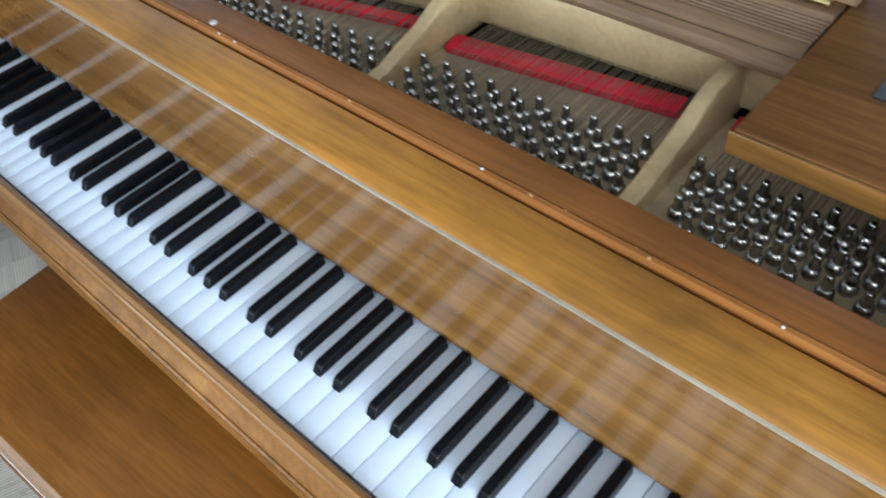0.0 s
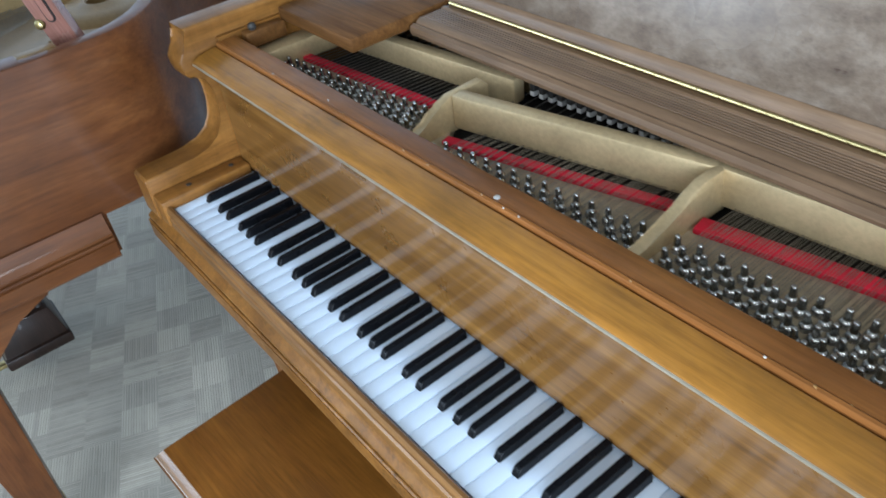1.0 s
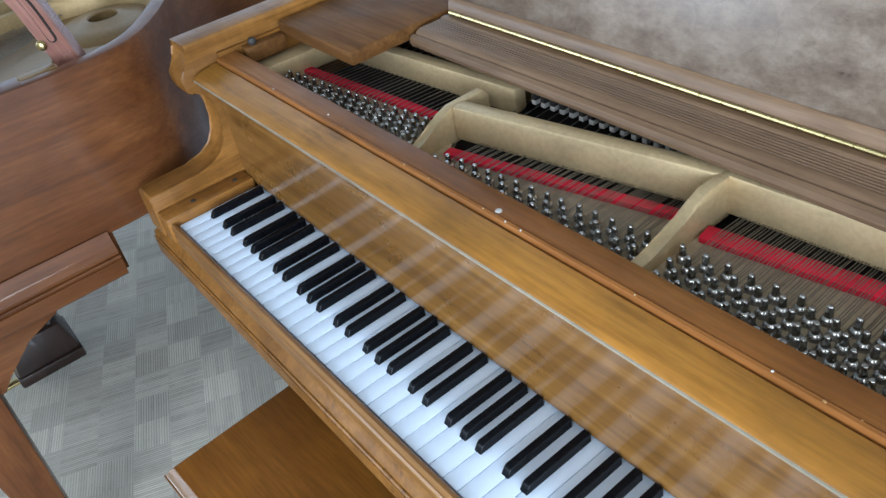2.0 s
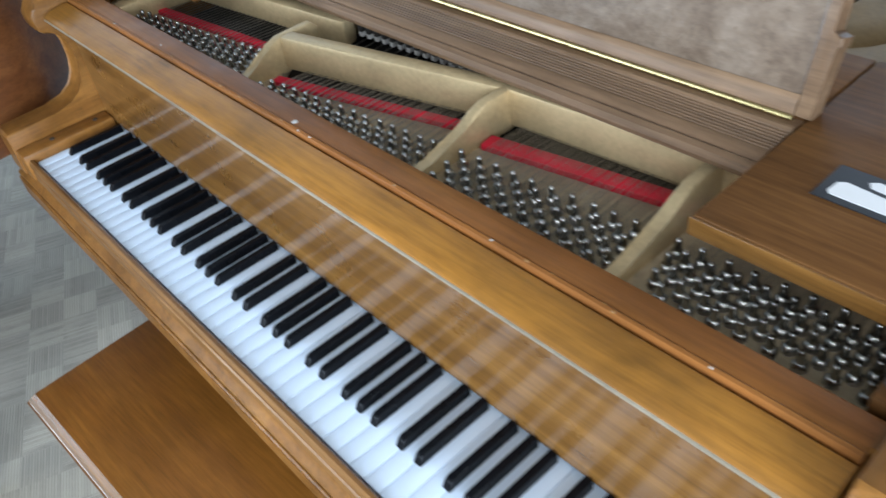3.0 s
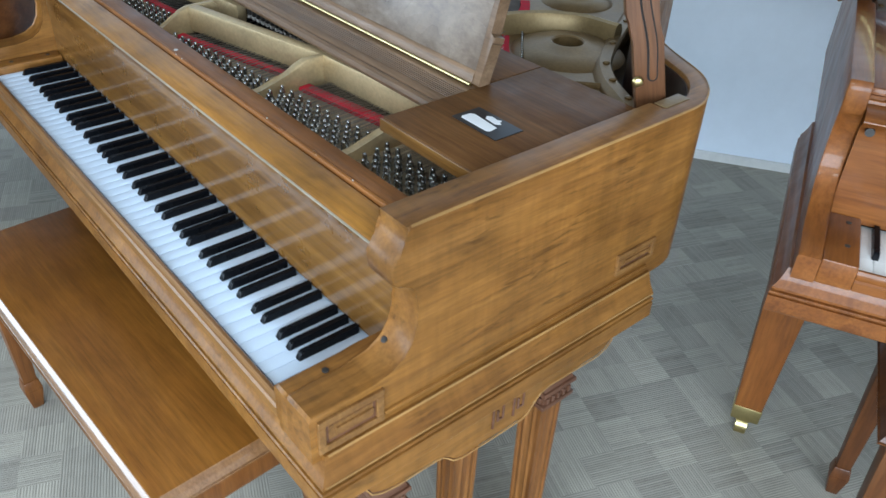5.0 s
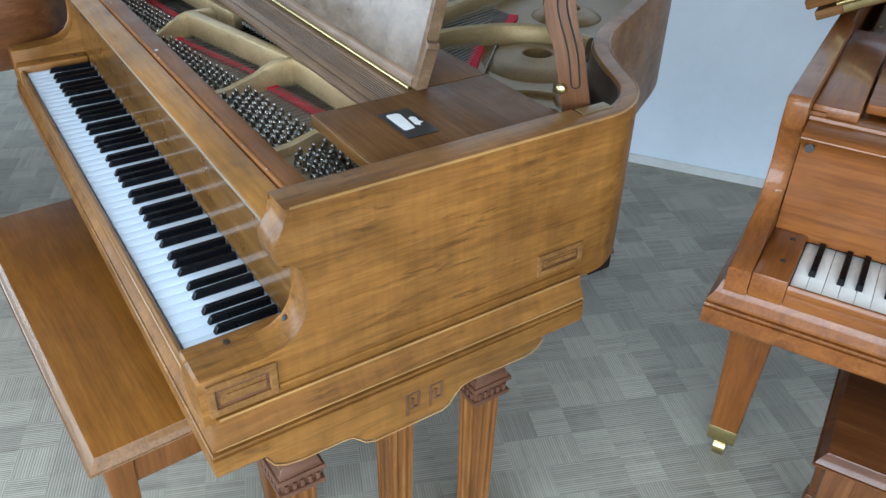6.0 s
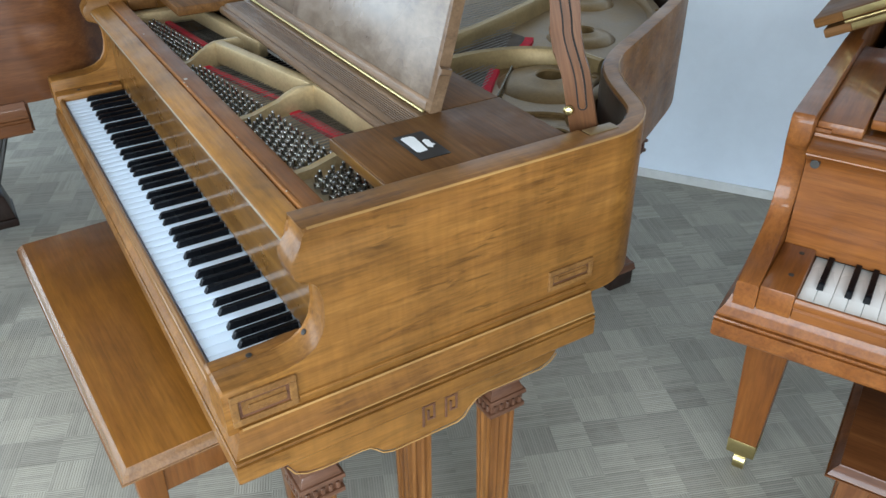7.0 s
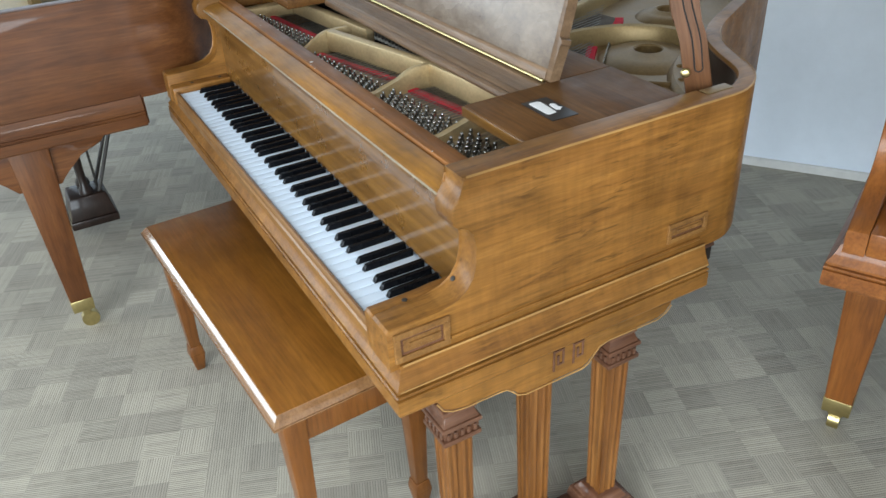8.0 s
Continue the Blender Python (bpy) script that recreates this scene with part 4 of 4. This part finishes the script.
part("apron_edge", edge_line(apron[1:-1], -0.0022, 1.3188, 1.3205), worn, grand, "rubbed pale edge of the apron")
# a raised dark strip paints the groove's shade and dirt
part("apron_groove_shade", edge_line([(0.072, 0.612), (0.530, 0.612)], 0.0018, 1.3188, 1.3196), carved, grand, "dark line painting a shaded, dirty groove on the apron")


def fluted_leg(x, y, capital=True, w1=0.050, w0=0.043, top=0.463):
    """A fluted post with a carved capital, standing on the plinth."""
    b = bmesh.new()
    flat = [-1.0, -0.80, -0.74, -0.62, -0.40, -0.34, -0.18, 0.18, 0.34, 0.40, 0.62, 0.74, 0.80, 1.0]
    deep = [0, 0, 0.09, 0.09, 0, 0, 0.10, 0.10, 0, 0, 0.09, 0.09, 0, 0]
    ring = []
    for turn in range(4):
        c, s = (1, 0, -1, 0)[turn], (0, 1, 0, -1)[turn]
        for u, d in list(zip(flat, deep))[:-1]:
            px, py = u, -1 + d
            ring.append((px * c - py * s, px * s + py * c))
    rings = []
    for z, w in ((0.10, w0), (0.12, w0), (top - 0.02, w1), (top, w1)):
        rings.append([b.verts.new((x + px * w / 2, y + py * w / 2, z)) for px, py in ring])
    for r1, r2 in zip(rings, rings[1:]):
        for k in range(len(ring)):
            b.faces.new((r1[k], r1[(k + 1) % len(ring)], r2[(k + 1) % len(ring)], r2[k]))
    b.faces.new(rings[0])
    b.faces.new(rings[-1])
    leg = part("leg", b, leg_wood, grand, "fluted square oak leg", 20)
    b = bmesh.new()
    taper(x, y, 0.056, 0.082, 0.105, 0.095, 0.003, b)
    taper(x, y, 0.081, 0.101, 0.084, 0.060, 0.003, b)
    part("leg_base", b, carved, leg, "stepped leg base")
    if capital:
        b = bmesh.new()
        for z0, z1, wa, wb in ((0.458, 0.472, 0.055, 0.068), (0.471, 0.481, 0.076, 0.076), (0.480, 0.504, 0.066, 0.068), (0.503, 0.512, 0.080, 0.078), (0.511, 0.533, 0.072, 0.056), (0.532, 0.544, 0.066, 0.066), (0.543, 0.592, 0.056, 0.056)):
            taper(x, y, z0, z1, wa, wb, 0.002, b)
        for k in range(5):
            o = -0.026 + 0.013 * k
            for sx, sy in ((0, -1), (0, 1), (1, 0), (-1, 0)):
                cx, cy = x + sx * 0.0345 + (o if sx == 0 else 0), y + sy * 0.0345 + (o if sy == 0 else 0)
                box(cx - 0.0034, cx + 0.0034, cy - 0.0034, cy + 0.0034, 0.483, 0.497, 0.001, b, 1)
        part("capital", b, carved, leg, "carved capital with dentils")


for x, s in ((1.257, 1), (-0.035, -1)):
    fluted_leg(x, 0.110)
    fluted_leg(x - 0.006 * s, 0.472)
    fluted_leg(x - 0.046 * s, 0.318, False, 0.052, 0.045, 0.620)
    b = box(x - 0.060 * 1, x + 0.058, 0.045, 0.540, 0.0, 0.056, 0.006)
    part("leg_plinth", b, carved, grand, "low plinth joining the legs")
    part("leg_bracket", extrude([(0.236, 0.6222), (0.245, 0.575), (0.270, 0.545), (0.284, 0.530), (0.352, 0.530), (0.366, 0.545), (0.395, 0.575), (0.404, 0.6222)], "x", x - 0.080, x - 0.030, 0.003), carved, grand)
fluted_leg(0.582, 1.41, True)
part("tail_plinth", box(0.535, 0.629, 1.363, 1.457, 0.0, 0.0565, 0.006), dark_wood, grand)
part("tail_block", box(0.522, 0.642, 1.35, 1.47, 0.585, 0.788, 0.004), dark_wood, grand)
lyre(grand, dark_wood)


def price_card(m, label):
    card = thing("price_card", m, label, "card", "price cards")
    part("card_sheet", box(-0.046, 0.046, -0.026, 0.026, 0, 0.0012, 0.0004, None, 1), card_black, card)
    blob = [(-0.034, -0.018), (0.018, -0.018), (0.022, -0.014), (0.020, 0.000), (-0.030, 0.004), (-0.036, 0.0), (-0.037, -0.014)]
    part("white_field", extrude([(x, y) for x, y in blob], "z", 0.0012, 0.0018), card_white, card)
    tip = [(-0.012, 0.008), (0.010, 0.006), (0.016, 0.012), (0.010, 0.015), (0.008, 0.021), (0.002, 0.017), (-0.010, 0.019), (-0.016, 0.014)]
    part("white_mark", extrude(tip, "z", 0.0012, 0.0018), card_white, card)


price_card(pose(1.156, 0.382, 0.9686, 0, 0, -1), "small black price card with white fields on a walnut shelf")


# ---- the other two grands ----
def other_grand(m, wx, wy, wz, label, legs, keys_mat, rim_line=RIM, profile=ARM, thick=0.052):
    g = thing("grand_piano", m, label, "piano", "grand pianos in the showroom")
    case(g, wx, wy, wz, rim_line, profile, thick)
    keyboard(g, keys_mat, ebony)
    for x, y in legs:
        square_leg(g, x, y, wz)
    lyre(g, dark_wood, 0.61, 0.42)
    return g


left_grand = other_grand(pose(-1.445, -0.70, 0), mahog_x, mahog_y, mahog_z, "red-brown mahogany grand piano on square legs with brass casters", [(1.262, 0.292), (-0.04, 0.292), (0.33, 1.55)], ivory, curve([Vector(p) for p in BENT_LONG], 6))
fallboard(left_grand, mahog_x, mahog_x, mahog_x, mahog_x)
interior(left_grand, False, curve([Vector(p) for p in BENT_LONG], 6))
prop_stick(left_grand, pink_prop, 16.0, 0.69)
part("leg_apron", extrude([(0.12, 0.6222), (0.17, 0.57), (0.215, 0.53), (0.235, 0.50), (0.35, 0.50), (0.37, 0.53), (0.42, 0.575), (0.48, 0.595), (0.50, 0.6222)], "x", 1.250, 1.300, 0.003), mahog_y, left_grand, "curved apron over the leg")

right_grand = other_grand(pose(1.539, 0.853, 0, 0, 0, 25.5), cherry_x, cherry_y, cherry_z, "polished cherry-red grand piano with raised lid and ivory keys", [(-0.050, 0.335), (1.277, 0.335), (0.33, 1.36)], old_ivory, RIM, ARM_PLAIN, 0.036)
fallboard(right_grand, cherry_x, cherry_x, cherry_x, cherry_x, -0.0555)
part("bed_board", box(-0.085, 1.305, 0.012, 0.60, 0.606, 0.6212, 0.004), cherry_x, right_grand, "thick board under the key bed")
part("closed_desk", box(0.018, 1.20, 0.215, 0.54, 0.950, 0.968, 0.004), cherry_x, right_grand, "closed music desk lying flat")
part("desk_cheek", box(-0.0565, 0.014, 0.172, 0.62, 0.938, 0.966, 0.004), cherry_y, right_grand, "low side board beside the music desk")
part("inner_board", box(-0.0325, 1.2545, 0.199, 0.62, 0.90, 0.938, 0.002), cherry_x, right_grand)
interior(right_grand, False)
LID = [(-0.030, 0.580), (1.420, 0.580), (1.415, 0.70), (1.15, 0.94), (0.90, 1.40), (0.60, 1.56), (0.20, 1.52), (-0.030, 1.25)]
lid = part("lid", extrude(LID, "z", 0.0, 0.020, 0.004), walnut, right_grand, "raised lid")
lid.matrix_basis = pose(-0.100, 0, 0.992, 0, -27, 0)
part("lid_flap", box(-0.042, 1.405, 0.572, 0.960, 0.027, 0.047, 0.004), walnut, lid, "front flap folded back on the lid")
part("lid_hinge", box(0.022, 1.38, 0.5765, 0.5798, 0.003, 0.0175, 0.001), brass, lid, "brass hinge leaf on the lid edge")
part("lid_hinge", box(0.014, 1.38, 0.5685, 0.5718, 0.030, 0.0445, 0.001), brass, lid, "brass hinge leaf on the flap edge")
part("lid_hinge_knuckle", rod((0.014, 0.571, 0.0235), (1.38, 0.571, 0.0235), 0.0035, 8), brass, lid, "brass hinge knuckle")
button = part("fall_button", rod((-0.040, 0.130, 0.907), (-0.040, 0.150, 0.907), 0.0075, 14), rubber, right_grand, "black rubber button")
q = pose(1.539, 0.853, 0, 0, 0, 25.5) @ pose(0.16, 0.33, 0.9682, 0, 0, 2)
price_card(q, "small black price card with white fields on a closed music desk")


# ---- benches ----
def bench(m, label, top_mat, leg_mat, edge_mat, length=0.895, depth=0.36, high=0.472):
    t = thing("piano_bench", m, label, "bench", "piano benches")
    edge = [(0.010, high - 0.026), (0.002, high - 0.025), (0.0, high - 0.023), (0.0, high - 0.0205), (0.003, high - 0.0195), (0.005, high - 0.0150), (0.010, high - 0.0080), (0.0155, high - 0.0032), (0.0165, high - 0.0008)]
    line = [Vector(p) for p in ((0.0, depth), (0.0, 0.0), (length, 0.0), (length, depth), (0.0, depth))]
    part("seat", box(0.0165, length - 0.0165, 0.0165, depth - 0.0165, high - 0.0005 - 0.022, high, 0.0006), top_mat, t, "flat polished seat board")
    b = bmesh.new()
    rings = []
    for o, z in edge + [(0.030, high - 0.0010), (0.030, high - 0.026)]:
        rings.append([b.verts.new(p) for p in ((o, o, z), (length - o, o, z), (length - o, depth - o, z), (o, depth - o, z))])
    rings.append(rings[0])
    for r1, r2 in zip(rings, rings[1:]):
        for k in range(4):
            b.faces.new((r1[k], r1[(k + 1) % 4], r2[(k + 1) % 4], r2[k]))
    part("seat_edge", b, edge_mat, t, "rounded shiny seat edge")
    for x0, x1, y0, y1 in ((0.035, length - 0.035, 0.030, 0.048), (0.035, length - 0.035, depth - 0.048, depth - 0.030), (0.030, 0.048, 0.035, depth - 0.035), (length - 0.048, length - 0.030, 0.035, depth - 0.035)):
        part("rail", box(x0, x1, y0, y1, high - 0.105, high - 0.0262, 0.002), leg_mat, t)
    for x, sx in ((0.048, -1), (length - 0.048, 1)):
        for y, sy in ((0.048, -1), (depth - 0.048, 1)):
            b = taper(x, y, 0.085, high - 0.0264, 0.030, 0.050, 0.003)
            taper(x, y, 0.060, 0.088, 0.042, 0.034, 0.003, b)
            taper(x, y, 0.0, 0.061, 0.024, 0.042, 0.003, b)
            leg = part("leg", b, leg_mat, t, "tapered leg with a spade foot")
            part("corner_bracket", extrude([(0.0, 0.0), (-sx * 0.045, 0.0), (-sx * 0.030, -0.012), (-sx * 0.014, -0.030), (0.0, -0.055)], "y", -0.008, 0.008), leg_mat, leg).matrix_basis = pose(x - sx * 0.024, y, high - 0.103)
    return t


bench(pose(0.183, -0.214, 0, 0, 0, 3.4), "long brown wooden piano bench pushed under a keyboard", bench_wood, bench_leg, bench_edge)
bench(pose(1.539, 0.853, 0, 0, 0, 25.5) @ pose(0.12, -0.06, 0), "red-brown wooden piano bench pushed under a keyboard", mahog_x, mahog_z, mahog_x)



# ---- assumed ceiling lamps out of view, and windows ----
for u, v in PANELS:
    lamp = thing("assumed_ceiling_light", room @ pose(u, v, 2.85), "flat rectangular ceiling panel, unseen and assumed for overhead fill", "ceiling light", "ceiling lights")
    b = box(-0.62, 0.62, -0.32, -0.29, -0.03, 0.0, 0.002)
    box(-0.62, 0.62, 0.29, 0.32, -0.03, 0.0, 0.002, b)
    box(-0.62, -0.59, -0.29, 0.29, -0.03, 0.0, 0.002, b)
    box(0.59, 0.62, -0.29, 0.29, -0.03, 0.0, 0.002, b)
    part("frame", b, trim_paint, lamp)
b = box(-0.25, 4.85, V0 - 0.10, V0 - 0.05, 0.38, 0.44, 0.003)
box(-0.25, 4.85, V0 - 0.10, V0 - 0.05, 2.49, 2.55, 0.003, b)
for x in (-0.25, 2.27, 4.79):
    box(x, x + 0.06, V0 - 0.10, V0 - 0.05, 0.44, 2.49, 0.003, b)
structure("window_1", b, trim_paint, "white framed shop window", "window")
b = box(U0 - 0.10, U0 - 0.05, -4.0, 0.8, 0.20, 0.26, 0.003)
box(U0 - 0.10, U0 - 0.05, -4.0, 0.8, 2.54, 2.60, 0.003, b)
for y in (-4.0, -1.63, 0.74):
    box(U0 - 0.10, U0 - 0.05, y, y + 0.06, 0.26, 2.54, 0.003, b)
structure("window_2", b, trim_paint, "tall white framed shop window", "window")
